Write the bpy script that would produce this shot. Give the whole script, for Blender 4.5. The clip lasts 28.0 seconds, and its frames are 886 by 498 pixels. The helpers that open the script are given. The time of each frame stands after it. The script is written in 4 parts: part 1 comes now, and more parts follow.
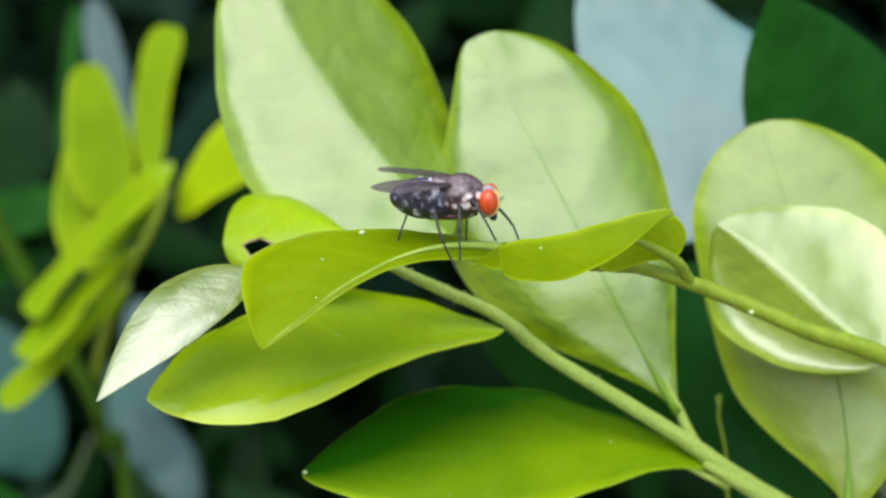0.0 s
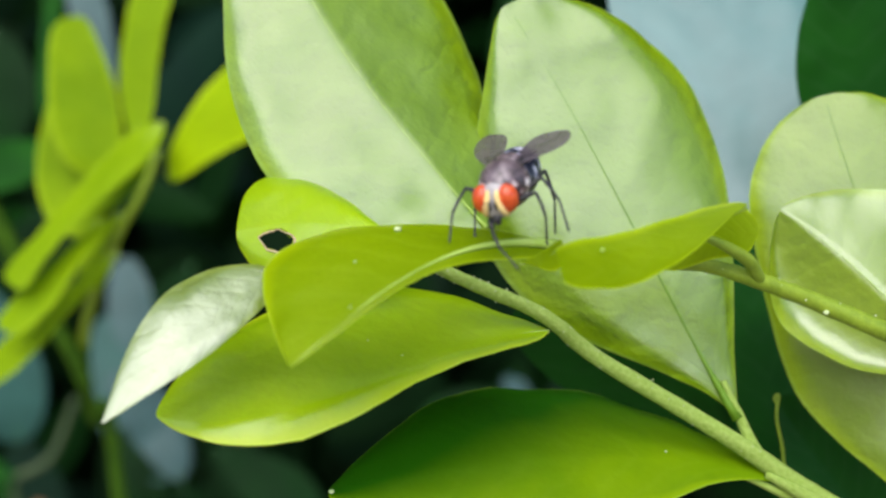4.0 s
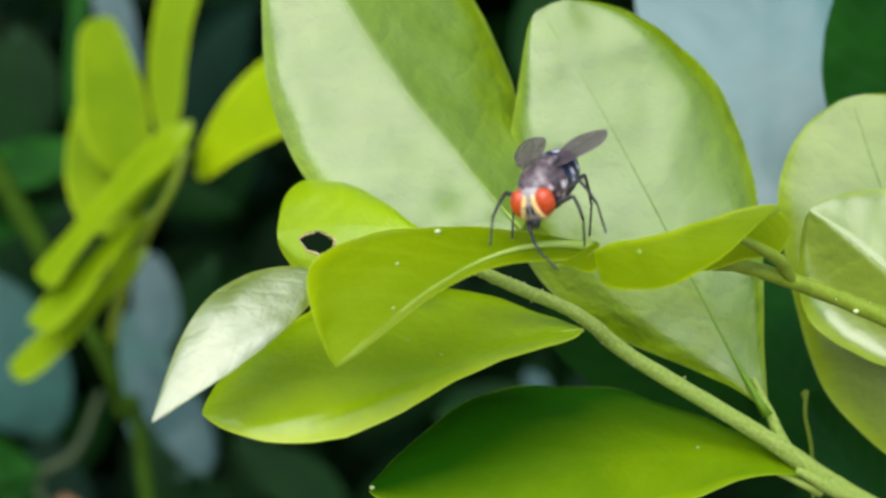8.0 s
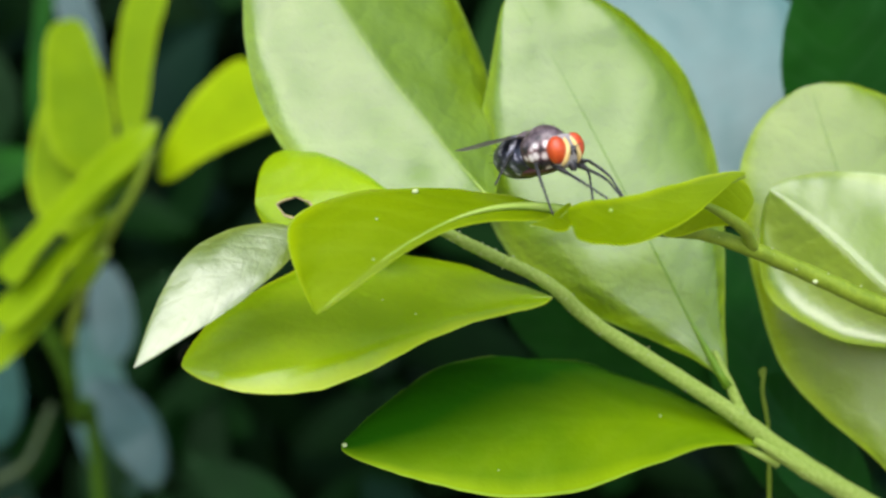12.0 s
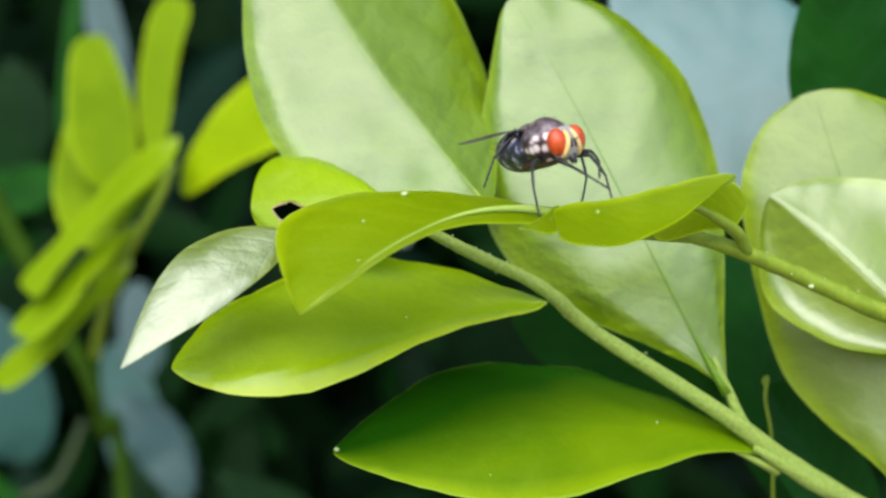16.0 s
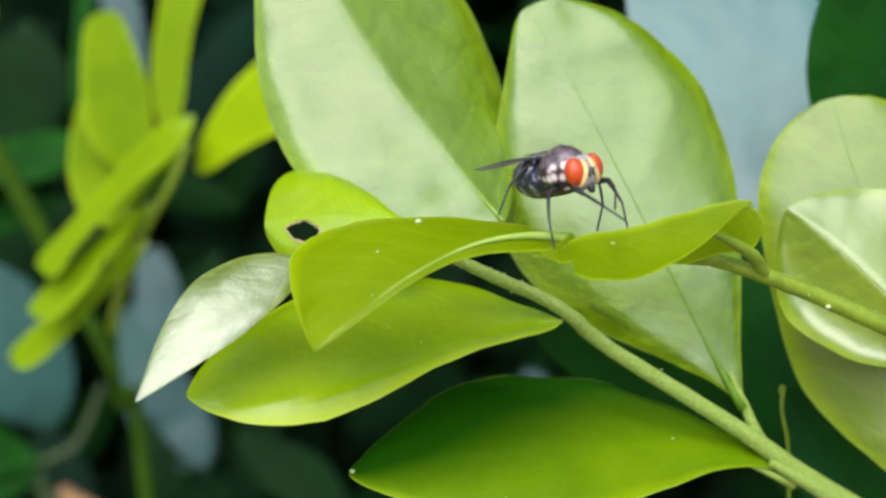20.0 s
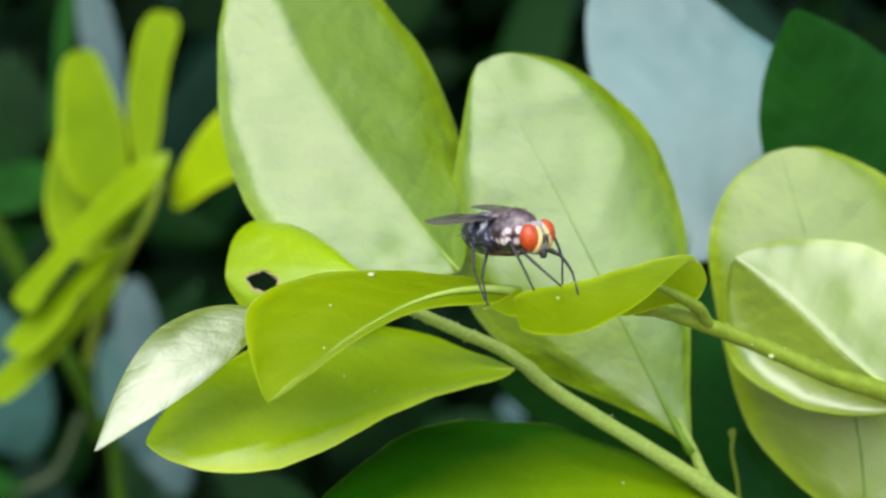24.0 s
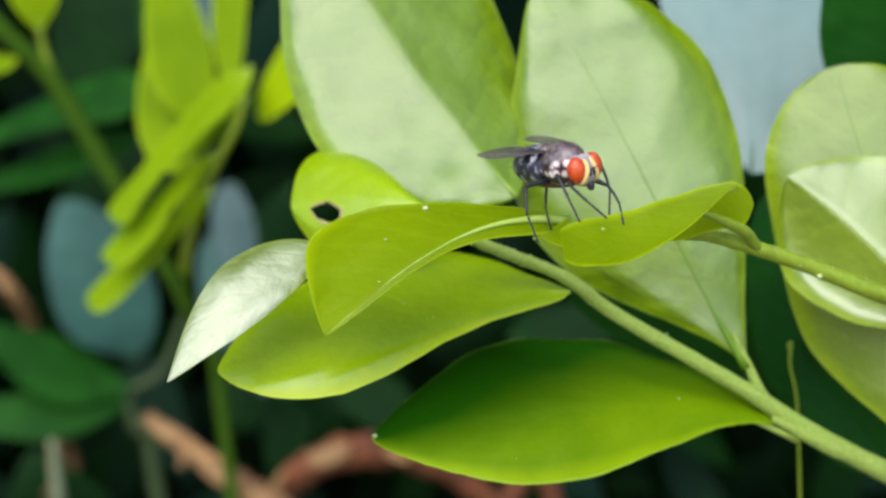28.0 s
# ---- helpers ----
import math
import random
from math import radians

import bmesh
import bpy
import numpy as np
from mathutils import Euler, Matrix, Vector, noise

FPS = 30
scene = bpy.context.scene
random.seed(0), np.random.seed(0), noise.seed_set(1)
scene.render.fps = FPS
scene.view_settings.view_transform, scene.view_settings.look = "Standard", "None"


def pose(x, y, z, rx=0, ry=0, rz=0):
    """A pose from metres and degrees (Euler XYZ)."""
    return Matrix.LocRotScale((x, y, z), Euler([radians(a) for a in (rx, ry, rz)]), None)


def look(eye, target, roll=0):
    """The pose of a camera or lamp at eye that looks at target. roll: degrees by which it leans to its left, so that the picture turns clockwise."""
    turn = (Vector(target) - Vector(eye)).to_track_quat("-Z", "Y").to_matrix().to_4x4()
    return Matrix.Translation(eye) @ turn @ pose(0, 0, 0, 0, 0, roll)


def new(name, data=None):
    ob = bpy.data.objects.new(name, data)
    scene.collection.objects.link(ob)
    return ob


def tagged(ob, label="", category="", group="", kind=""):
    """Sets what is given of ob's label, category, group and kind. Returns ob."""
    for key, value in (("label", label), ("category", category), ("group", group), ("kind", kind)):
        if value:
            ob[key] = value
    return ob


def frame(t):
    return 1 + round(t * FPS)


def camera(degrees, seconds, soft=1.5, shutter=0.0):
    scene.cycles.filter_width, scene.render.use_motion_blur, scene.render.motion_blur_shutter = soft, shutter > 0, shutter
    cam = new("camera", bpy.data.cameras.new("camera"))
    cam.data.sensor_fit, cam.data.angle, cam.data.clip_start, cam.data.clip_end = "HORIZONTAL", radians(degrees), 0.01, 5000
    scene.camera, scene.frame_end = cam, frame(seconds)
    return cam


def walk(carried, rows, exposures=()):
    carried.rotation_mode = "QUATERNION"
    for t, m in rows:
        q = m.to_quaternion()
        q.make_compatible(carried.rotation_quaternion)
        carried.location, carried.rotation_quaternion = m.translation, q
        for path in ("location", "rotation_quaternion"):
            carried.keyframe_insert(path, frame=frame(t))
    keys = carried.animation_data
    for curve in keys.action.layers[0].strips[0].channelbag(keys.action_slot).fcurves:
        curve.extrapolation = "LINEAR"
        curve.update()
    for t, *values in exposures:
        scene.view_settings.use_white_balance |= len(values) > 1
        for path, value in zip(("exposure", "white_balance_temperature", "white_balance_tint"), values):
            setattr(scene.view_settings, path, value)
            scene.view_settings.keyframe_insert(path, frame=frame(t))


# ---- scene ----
cam = camera(30.0, 28.0, soft=2.5)
cam.data.dof.use_dof = True
cam.data.dof.focus_distance = 0.128
cam.data.dof.aperture_fstop = 30.0
PATH = [
    (0.0, pose(0.00714, -0.01147, 0.39420, 92.528, -0.331, 0.452)),
    (0.5, pose(0.00518, -0.00809, 0.39587, 92.512, -0.902, 1.667)),
    (1.0, pose(0.00299, -0.00404, 0.39317, 93.454, -1.072, 1.556)),
    (1.5, pose(0.00388, -0.00061, 0.39458, 92.749, -0.843, 0.238)),
    (2.0, pose(0.00260, 0.00095, 0.39524, 92.749, -0.922, 0.270)),
    (2.5, pose(0.00137, 0.00232, 0.39673, 91.487, -0.388, 0.009)),
    (3.0, pose(0.00289, 0.00192, 0.39743, 91.026, 0.075, 0.280)),
    (3.5, pose(0.00278, 0.00337, 0.39933, 90.447, -0.086, -0.449)),
    (5.5, pose(-0.00127, 0.00002, 0.39930, 90.044, -0.473, -0.167)),
    (6.0, pose(0.00056, 0.00086, 0.40101, 89.116, 0.290, 0.300)),
    (6.5, pose(-0.00047, -0.00004, 0.40087, 90.363, 0.223, -1.147)),
    (7.0, pose(-0.00039, 0.00027, 0.39842, 91.147, -0.278, -0.023)),
    (7.5, pose(0.00074, 0.00003, 0.39883, 90.897, -0.210, -0.299)),
    (8.0, pose(0.00000, -0.00000, 0.40000, 90.006, 0.002, 0.002)),
    (8.5, pose(-0.00122, 0.00149, 0.39724, 91.026, -0.536, -2.083)),
    (9.0, pose(-0.00071, 0.00083, 0.39749, 90.570, -0.428, -0.616)),
    (9.5, pose(-0.00447, 0.00154, 0.39619, 90.765, -0.425, -0.784)),
    (10.0, pose(-0.00223, 0.00022, 0.39335, 91.614, -0.779, -1.190)),
    (10.5, pose(-0.00391, -0.00107, 0.39475, 90.319, -0.784, -0.756)),
    (11.0, pose(-0.00605, -0.00174, 0.39284, 91.491, -1.719, -1.326)),
    (11.5, pose(-0.00273, -0.00212, 0.39340, 91.042, -1.393, -1.042)),
    (12.0, pose(-0.00238, -0.00362, 0.39338, 91.677, -1.026, -1.951)),
    (12.5, pose(-0.00035, -0.00223, 0.39277, 92.392, -1.014, -1.752)),
    (13.0, pose(0.00164, -0.00269, 0.39450, 92.339, -0.847, -1.238)),
    (13.5, pose(0.00409, -0.00232, 0.39313, 92.239, -0.771, -1.099)),
    (15.5, pose(0.00268, -0.00246, 0.39294, 92.407, -0.931, -0.703)),
    (16.0, pose(0.00221, -0.00346, 0.39185, 92.490, -1.149, -0.226)),
    (16.5, pose(0.00152, -0.00325, 0.39342, 92.578, -1.158, 0.172)),
    (17.0, pose(0.00099, -0.00267, 0.39462, 91.756, -0.974, -0.030)),
    (17.5, pose(0.00184, -0.00020, 0.39449, 91.601, -0.994, -0.716)),
    (18.0, pose(0.00093, 0.00069, 0.39932, 90.358, -0.863, -0.040)),
    (18.5, pose(0.00352, -0.00040, 0.40296, 89.308, -0.633, -0.095)),
    (19.0, pose(0.00431, -0.00365, 0.40440, 89.185, -0.719, 0.826)),
    (19.5, pose(0.00119, -0.00342, 0.40056, 89.722, -1.089, 0.791)),
    (20.0, pose(0.00232, -0.00298, 0.39902, 90.110, -0.916, 0.387)),
    (20.5, pose(0.00335, -0.00261, 0.40066, 90.162, -1.007, 0.055)),
    (21.0, pose(0.00238, -0.00267, 0.39875, 90.620, -0.768, 0.046)),
    (21.5, pose(0.00384, -0.00362, 0.40193, 89.706, -0.317, 0.602)),
    (23.5, pose(0.00340, -0.00593, 0.40172, 90.960, -0.866, -0.002)),
    (24.0, pose(0.00515, -0.00687, 0.40160, 90.793, -0.997, 0.016)),
    (24.5, pose(0.00478, -0.00676, 0.40132, 90.259, -0.632, 1.005)),
    (25.0, pose(0.00621, -0.00692, 0.40128, 89.933, -0.402, 1.554)),
    (25.5, pose(0.00471, -0.00829, 0.40184, 90.178, -0.447, 1.575)),
    (26.0, pose(0.00548, -0.01041, 0.40097, 90.323, -0.344, 1.736)),
    (26.5, pose(0.00555, -0.01147, 0.40030, 89.837, -0.240, 3.214)),
    (27.0, pose(0.00529, -0.01151, 0.40231, 88.535, 0.016, 3.394)),
    (27.5, pose(0.00685, -0.01129, 0.40300, 89.440, 0.089, 2.918)),
    (28.0, pose(0.00982, -0.01150, 0.40586, 86.591, 0.334, 3.814)),
]
walk(cam, PATH, [(0.0, 0.72), (3.5, 0.70), (6.0, 0.58), (10.0, 0.55), (11.0, 0.57), (12.0, 0.64), (13.0, 0.72), (16.0, 0.68), (21.0, 0.66), (24.0, 0.66), (26.0, 0.65), (28.0, 0.60)])

# ---- light: soft hazy sun behind and above the camera, blue sky ----
SUN_EL, SUN_AZ = 43.0, 192.0


def daylight():
    w = bpy.data.worlds.new("sky")
    scene.world = w
    w.use_nodes = True
    nt = w.node_tree
    sky = nt.nodes.new("ShaderNodeTexSky")
    sky.sky_type, sky.sun_disc = "NISHITA", False
    sky.sun_elevation, sky.sun_rotation = radians(SUN_EL), radians(SUN_AZ)
    sky.dust_density, sky.air_density = 1.0, 1.0
    bg = nt.nodes["Background"]
    bg.inputs["Strength"].default_value = 0.15
    nt.links.new(sky.outputs["Color"], bg.inputs["Color"])
    lamp = bpy.data.lights.new("sun", "SUN")
    lamp.energy, lamp.angle, lamp.color = 2.3, radians(68), (1.0, 0.99, 0.98)
    el, az = radians(SUN_EL), radians(SUN_AZ)
    way = Vector((math.sin(az) * math.cos(el), math.cos(az) * math.cos(el), math.sin(el)))
    ob = new("sun", lamp)
    ob.matrix_world = look(way * 10, (0, 0, 0))


daylight()


# ---- materials ----
class Nodes:
    """A small wrapper to write node trees shortly."""

    def __init__(self, name):
        self.mat = bpy.data.materials.new(name)
        self.mat.use_nodes = True
        self.nt = self.mat.node_tree
        self.bsdf = self.nt.nodes["Principled BSDF"]
        self.out = self.nt.nodes["Material Output"]

    def add(self, kind, links=(), **values):
        n = self.nt.nodes.new("ShaderNode" + kind)
        for k, v in values.items():
            setattr(n, k, v)
        for socket, v in dict(links).items():
            self.put(n, socket, v)
        return n

    def put(self, n, socket, v):
        s = n.inputs[socket]
        if isinstance(v, bpy.types.NodeSocket):
            self.nt.links.new(v, s)
        else:
            s.default_value = v

    def noise(self, scale, detail=3.0, vector=None):
        n = self.add("TexNoise", {"Scale": scale, "Detail": detail})
        self.put(n, "Vector", vector or self.coords())
        return n.outputs["Fac"]

    def coords(self):
        return self.add("TexCoord").outputs["Object"]

    def maths(self, op, a, b=0.0, c=0.0):
        n = self.add("Math", operation=op)
        self.put(n, 0, a), self.put(n, 1, b), self.put(n, 2, c)
        return n.outputs[0]

    def ramp(self, fac, stops):
        n = self.add("ValToRGB", {"Fac": fac})
        while len(n.color_ramp.elements) < len(stops):
            n.color_ramp.elements.new(0.5)
        for e, (p, c) in zip(n.color_ramp.elements, stops):
            e.position, e.color = p, (*c, 1)
        return n.outputs["Color"]

    def mix(self, fac, a, b):
        n = self.add("Mix", data_type="RGBA")
        self.put(n, 0, fac), self.put(n, 6, a), self.put(n, 7, b)
        return n.outputs[2]

    def bump(self, height, strength, distance):
        n = self.add("Bump", {"Height": height, "Strength": strength, "Distance": distance})
        return n.outputs["Normal"]


def leaf_material(name, dark, light, rough, spec, translucent, bump=0.25, coat=0.0, coat_ior=1.5, tint=(1, 1, 1), mixed_hues=(), rim=0.45, old_tip=()):
    """Blade with lateral veins, fine grain, blotches and some light passing through."""
    m = Nodes(name)
    uv = m.add("UVMap").outputs["UV"]
    sep = m.add("SeparateXYZ", {"Vector": uv})
    u, v = sep.outputs["X"], sep.outputs["Y"]
    side = m.maths("ABSOLUTE", m.maths("SUBTRACT", v, 0.5))
    warp = m.maths("MULTIPLY", m.noise(260, 2), 0.10)
    run = m.maths("ADD", m.maths("SUBTRACT", m.maths("MULTIPLY", u, 1.0), m.maths("MULTIPLY", side, 0.42)), warp)
    wave = m.maths("SINE", m.maths("MULTIPLY", run, 54.0))
    vein = m.maths("POWER", m.maths("MULTIPLY_ADD", wave, 0.5, 0.5), 7.0)
    big, fine, grain = m.noise(110, 4), m.noise(900, 5), m.noise(4200, 2)
    blotch = m.ramp(big, [(0.32, dark), (0.72, light)])
    rnd = m.add("ObjectInfo").outputs["Random"]
    vary = m.mix(m.maths("MULTIPLY", rnd, 0.3), blotch, (*light, 1))
    pale = tuple(min(1, c * 1.35 + 0.05) for c in light)
    col = m.mix(m.maths("MULTIPLY", vein, 0.06), vary, (*pale, 1))
    col = m.mix(m.maths("MULTIPLY", fine, 0.18), col, (*dark, 1))
    if mixed_hues:
        one = m.add("NewGeometry").outputs["Random Per Island"]
        col = m.mix(0.65, col, m.ramp(one, [(i / len(mixed_hues), c) for i, c in enumerate(mixed_hues)]))
    # pale margin widened inwards: the lit look of curling rims put into the colour
    lit_border = m.ramp(m.maths("MULTIPLY_ADD", m.noise(420, 2), 0.05, m.maths("SUBTRACT", side, 0.025)), [(0.40, (0, 0, 0)), (0.475, (1, 1, 1))])
    col = m.mix(m.maths("MULTIPLY", lit_border, rim * 1.3), col, (*tuple(min(1, c * f) for c, f in zip(light, (1.55, 1.4, 1.0))), 1))
    if old_tip:
        age = m.maths("MULTIPLY_ADD", big, 0.18, m.maths("MULTIPLY_ADD", u, 0.62, m.maths("MULTIPLY", v, 0.75)))
        col = m.mix(m.ramp(age, [(0.66, (0, 0, 0)), (1.30, (1, 1, 1))]), col, (*old_tip, 1))
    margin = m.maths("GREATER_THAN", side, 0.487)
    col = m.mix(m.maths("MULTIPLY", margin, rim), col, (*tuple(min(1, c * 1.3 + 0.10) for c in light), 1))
    h = m.maths("ADD", m.maths("MULTIPLY", vein, -0.05), m.maths("ADD", m.maths("ADD", m.maths("MULTIPLY", m.noise(300, 4), 1.15), m.maths("MULTIPLY", m.noise(750, 3), 0.16)), m.maths("MULTIPLY", grain, 0.06)))
    normal = m.bump(h, bump, 0.0006)
    rough_map = m.maths("MULTIPLY_ADD", fine, 0.16, rough - 0.08)
    for socket, value in (("Base Color", col), ("Roughness", rough_map), ("Specular IOR Level", spec), ("Normal", normal),
                          ("Coat Weight", coat), ("Coat Roughness", 0.29), ("Coat IOR", coat_ior), ("Specular Tint", (*tint, 1))):
        m.put(m.bsdf, socket, value)
    if translucent:
        thru = m.add("BsdfTranslucent", {"Color": m.mix(0.5, col, (*light, 1)), "Normal": normal})
        mixed = m.add("MixShader", {0: translucent, 1: m.bsdf.outputs[0], 2: thru.outputs[0]})
        m.put(m.out, "Surface", mixed.outputs[0])
    return m.mat


def plain_material(name, dark, light, rough, scale=300.0, metal=0.0, spec=0.5, bump=0.3, depth=0.0003, stretch=(1, 1, 1)):
    m = Nodes(name)
    at = m.add("Mapping", {"Vector": m.coords(), "Scale": stretch}).outputs[0]
    a, b = m.noise(scale, 4, at), m.noise(scale * 7, 3, at)
    col = m.ramp(m.maths("MULTIPLY_ADD", b, 0.35, m.maths("MULTIPLY", a, 0.7)), [(0.3, dark), (0.72, light)])
    for socket, value in (("Base Color", col), ("Roughness", m.maths("MULTIPLY_ADD", a, 0.2, rough - 0.1)), ("Metallic", metal), ("Specular IOR Level", spec),
                          ("Normal", m.bump(m.maths("ADD", a, m.maths("MULTIPLY", b, 0.4)), bump, depth))):
        m.put(m.bsdf, socket, value)
    return m.mat


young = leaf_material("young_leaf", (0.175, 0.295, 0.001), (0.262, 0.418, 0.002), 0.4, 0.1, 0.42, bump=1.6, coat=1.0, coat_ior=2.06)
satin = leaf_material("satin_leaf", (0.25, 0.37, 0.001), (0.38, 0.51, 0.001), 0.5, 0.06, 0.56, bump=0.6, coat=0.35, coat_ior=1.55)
# lit copy of the satin leaf: brightness lost in shadow is put into the colour
satin_lit = leaf_material("satin_leaf_lit", (0.41, 0.59, 0.001), (0.60, 0.78, 0.001), 0.42, 0.10, 0.60, bump=0.6, coat=1.0, coat_ior=1.88)
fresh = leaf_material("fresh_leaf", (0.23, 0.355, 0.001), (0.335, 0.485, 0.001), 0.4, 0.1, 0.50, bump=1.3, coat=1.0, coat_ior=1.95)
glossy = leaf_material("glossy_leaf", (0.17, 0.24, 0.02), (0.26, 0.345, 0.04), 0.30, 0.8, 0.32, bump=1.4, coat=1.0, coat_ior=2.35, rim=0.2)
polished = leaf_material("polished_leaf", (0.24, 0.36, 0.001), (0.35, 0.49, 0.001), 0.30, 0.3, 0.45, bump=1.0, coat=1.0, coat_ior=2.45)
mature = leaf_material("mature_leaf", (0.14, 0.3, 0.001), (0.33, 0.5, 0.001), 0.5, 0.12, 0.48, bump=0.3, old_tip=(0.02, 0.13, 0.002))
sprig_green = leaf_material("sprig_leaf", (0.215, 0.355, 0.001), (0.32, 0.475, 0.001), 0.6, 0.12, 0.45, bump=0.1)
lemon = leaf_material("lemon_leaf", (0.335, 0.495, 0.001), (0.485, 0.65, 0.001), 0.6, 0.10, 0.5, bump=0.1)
# glossy old leaf; the blue of mirrored sky is put into its base colour
sky_tinted = leaf_material("sky_tinted_leaf", (0.030, 0.11, 0.095), (0.05, 0.16, 0.14), 0.5, 0.8, 0.05, bump=0.2, coat=0.5, coat_ior=1.6, rim=0.0)
# far hedge leaves; their grey-blue sheen is partly put into the base colour
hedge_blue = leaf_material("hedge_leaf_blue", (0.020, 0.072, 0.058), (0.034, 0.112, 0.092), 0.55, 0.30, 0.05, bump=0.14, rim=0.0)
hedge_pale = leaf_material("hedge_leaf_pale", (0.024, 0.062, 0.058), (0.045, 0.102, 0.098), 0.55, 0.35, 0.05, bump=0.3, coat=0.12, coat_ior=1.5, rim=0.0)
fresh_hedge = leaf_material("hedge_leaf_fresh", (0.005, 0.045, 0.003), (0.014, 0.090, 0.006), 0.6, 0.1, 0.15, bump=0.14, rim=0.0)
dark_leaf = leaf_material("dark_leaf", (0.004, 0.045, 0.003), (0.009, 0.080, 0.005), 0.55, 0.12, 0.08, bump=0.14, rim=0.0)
# dark green leaves taken near black: shade inside the hedge put into the colour
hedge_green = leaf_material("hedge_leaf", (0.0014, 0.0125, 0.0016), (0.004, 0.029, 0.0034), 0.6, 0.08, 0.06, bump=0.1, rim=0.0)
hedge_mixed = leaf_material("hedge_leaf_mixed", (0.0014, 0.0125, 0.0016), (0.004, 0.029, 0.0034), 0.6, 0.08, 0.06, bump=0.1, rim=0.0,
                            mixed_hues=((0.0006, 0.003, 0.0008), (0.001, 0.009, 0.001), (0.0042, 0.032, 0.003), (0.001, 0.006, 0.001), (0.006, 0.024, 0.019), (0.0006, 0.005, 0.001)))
rib_pale = plain_material("midrib", (0.30, 0.44, 0.05), (0.42, 0.55, 0.12), 0.5, 600)
rib_dark = plain_material("old_midrib", (0.02, 0.09, 0.02), (0.04, 0.13, 0.03), 0.5, 600)
green_stem = plain_material("green_stem", (0.26, 0.40, 0.03), (0.48, 0.62, 0.14), 0.55, 2600, bump=1.0)
crease = plain_material("crease", (0.09, 0.20, 0.003), (0.15, 0.28, 0.008), 0.6, 900)
twig_green = plain_material("twig_green", (0.14, 0.22, 0.006), (0.27, 0.37, 0.02), 0.55, 900, bump=0.4)
# darker stem green for the rear stems: their shade is put into the colour
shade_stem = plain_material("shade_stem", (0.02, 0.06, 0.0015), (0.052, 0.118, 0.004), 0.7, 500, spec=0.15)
pale_stem = plain_material("pale_stem", (0.42, 0.52, 0.20), (0.60, 0.66, 0.36), 0.5, 500, bump=0.4)
old_stem = plain_material("old_stem", (0.02, 0.045, 0.012), (0.05, 0.08, 0.02), 0.6, 400)
dry_bark = plain_material("dry_bark", (0.07, 0.030, 0.009), (0.40, 0.22, 0.09), 0.9, 90, bump=0.8, depth=0.001)
peeled_bark = plain_material("peeled_bark", (0.15, 0.08, 0.028), (0.46, 0.27, 0.12), 0.85, 160, bump=0.6, depth=0.0006)
rust_bark = plain_material("rust_bark", (0.028, 0.007, 0.003), (0.25, 0.078, 0.026), 0.9, 130, bump=0.8, depth=0.001)
grey_bark = plain_material("grey_bark", (0.10, 0.13, 0.07), (0.24, 0.28, 0.17), 0.85, 200, bump=0.6, depth=0.0005)
# unseen ground; its tone is set for the light it bounces onto the leaves
soil = plain_material("soil", (0.17, 0.15, 0.10), (0.31, 0.28, 0.19), 0.95, 40, bump=1.0, depth=0.004)
scar_brown = plain_material("scar", (0.14, 0.07, 0.03), (0.62, 0.50, 0.26), 0.8, 900)

MM = 0.001


# ---- building helpers ----
def thing(name, label, category, at=(0, 0, 0), group=""):
    ob = new(name)
    ob.empty_display_size = 0.005
    ob.location = Vector(at) * MM
    return tagged(ob, label, category, group)


def part(name, bm, material, parent, label="", smooth=True, kind=""):
    """Links a bmesh, given in metres in its parent's space, as one mesh object."""
    me = bpy.data.meshes.new(name)
    bm.normal_update()
    bm.to_mesh(me)
    bm.free()
    me.materials.append(material)
    if smooth:
        me.polygons.foreach_set("use_smooth", [True] * len(me.polygons))
    ob = new(name, me)
    ob.parent = parent
    return tagged(ob, label, kind=kind)


def bezier(p, u):
    v = 1 - u
    return p[0] * v ** 3 + p[1] * 3 * u * v * v + p[2] * 3 * u * u * v + p[3] * u ** 3


def slope(p, u):
    v = 1 - u
    return (p[1] - p[0]) * 3 * v * v + (p[2] - p[1]) * 6 * u * v + (p[3] - p[2]) * 3 * u * u


def smooth_line(points, radii, steps):
    """Catmull-Rom through the points, with radii."""
    pts = [Vector(p) for p in points]
    pts = [pts[0] * 2 - pts[1]] + pts + [pts[-1] * 2 - pts[-2]]
    rad = [radii[0]] + list(radii) + [radii[-1]]
    line = []
    for i in range(1, len(pts) - 2):
        for k in range(steps):
            t = k / steps
            a, b, c, d = pts[i - 1:i + 3]
            line.append((0.5 * (b * 2 + (c - a) * t + (a * 2 - b * 5 + c * 4 - d) * t * t + (b * 3 - a - c * 3 + d) * t ** 3),
                         rad[i] * (1 - t) + rad[i + 1] * t))
    line.append((pts[-2], rad[-2]))
    return line


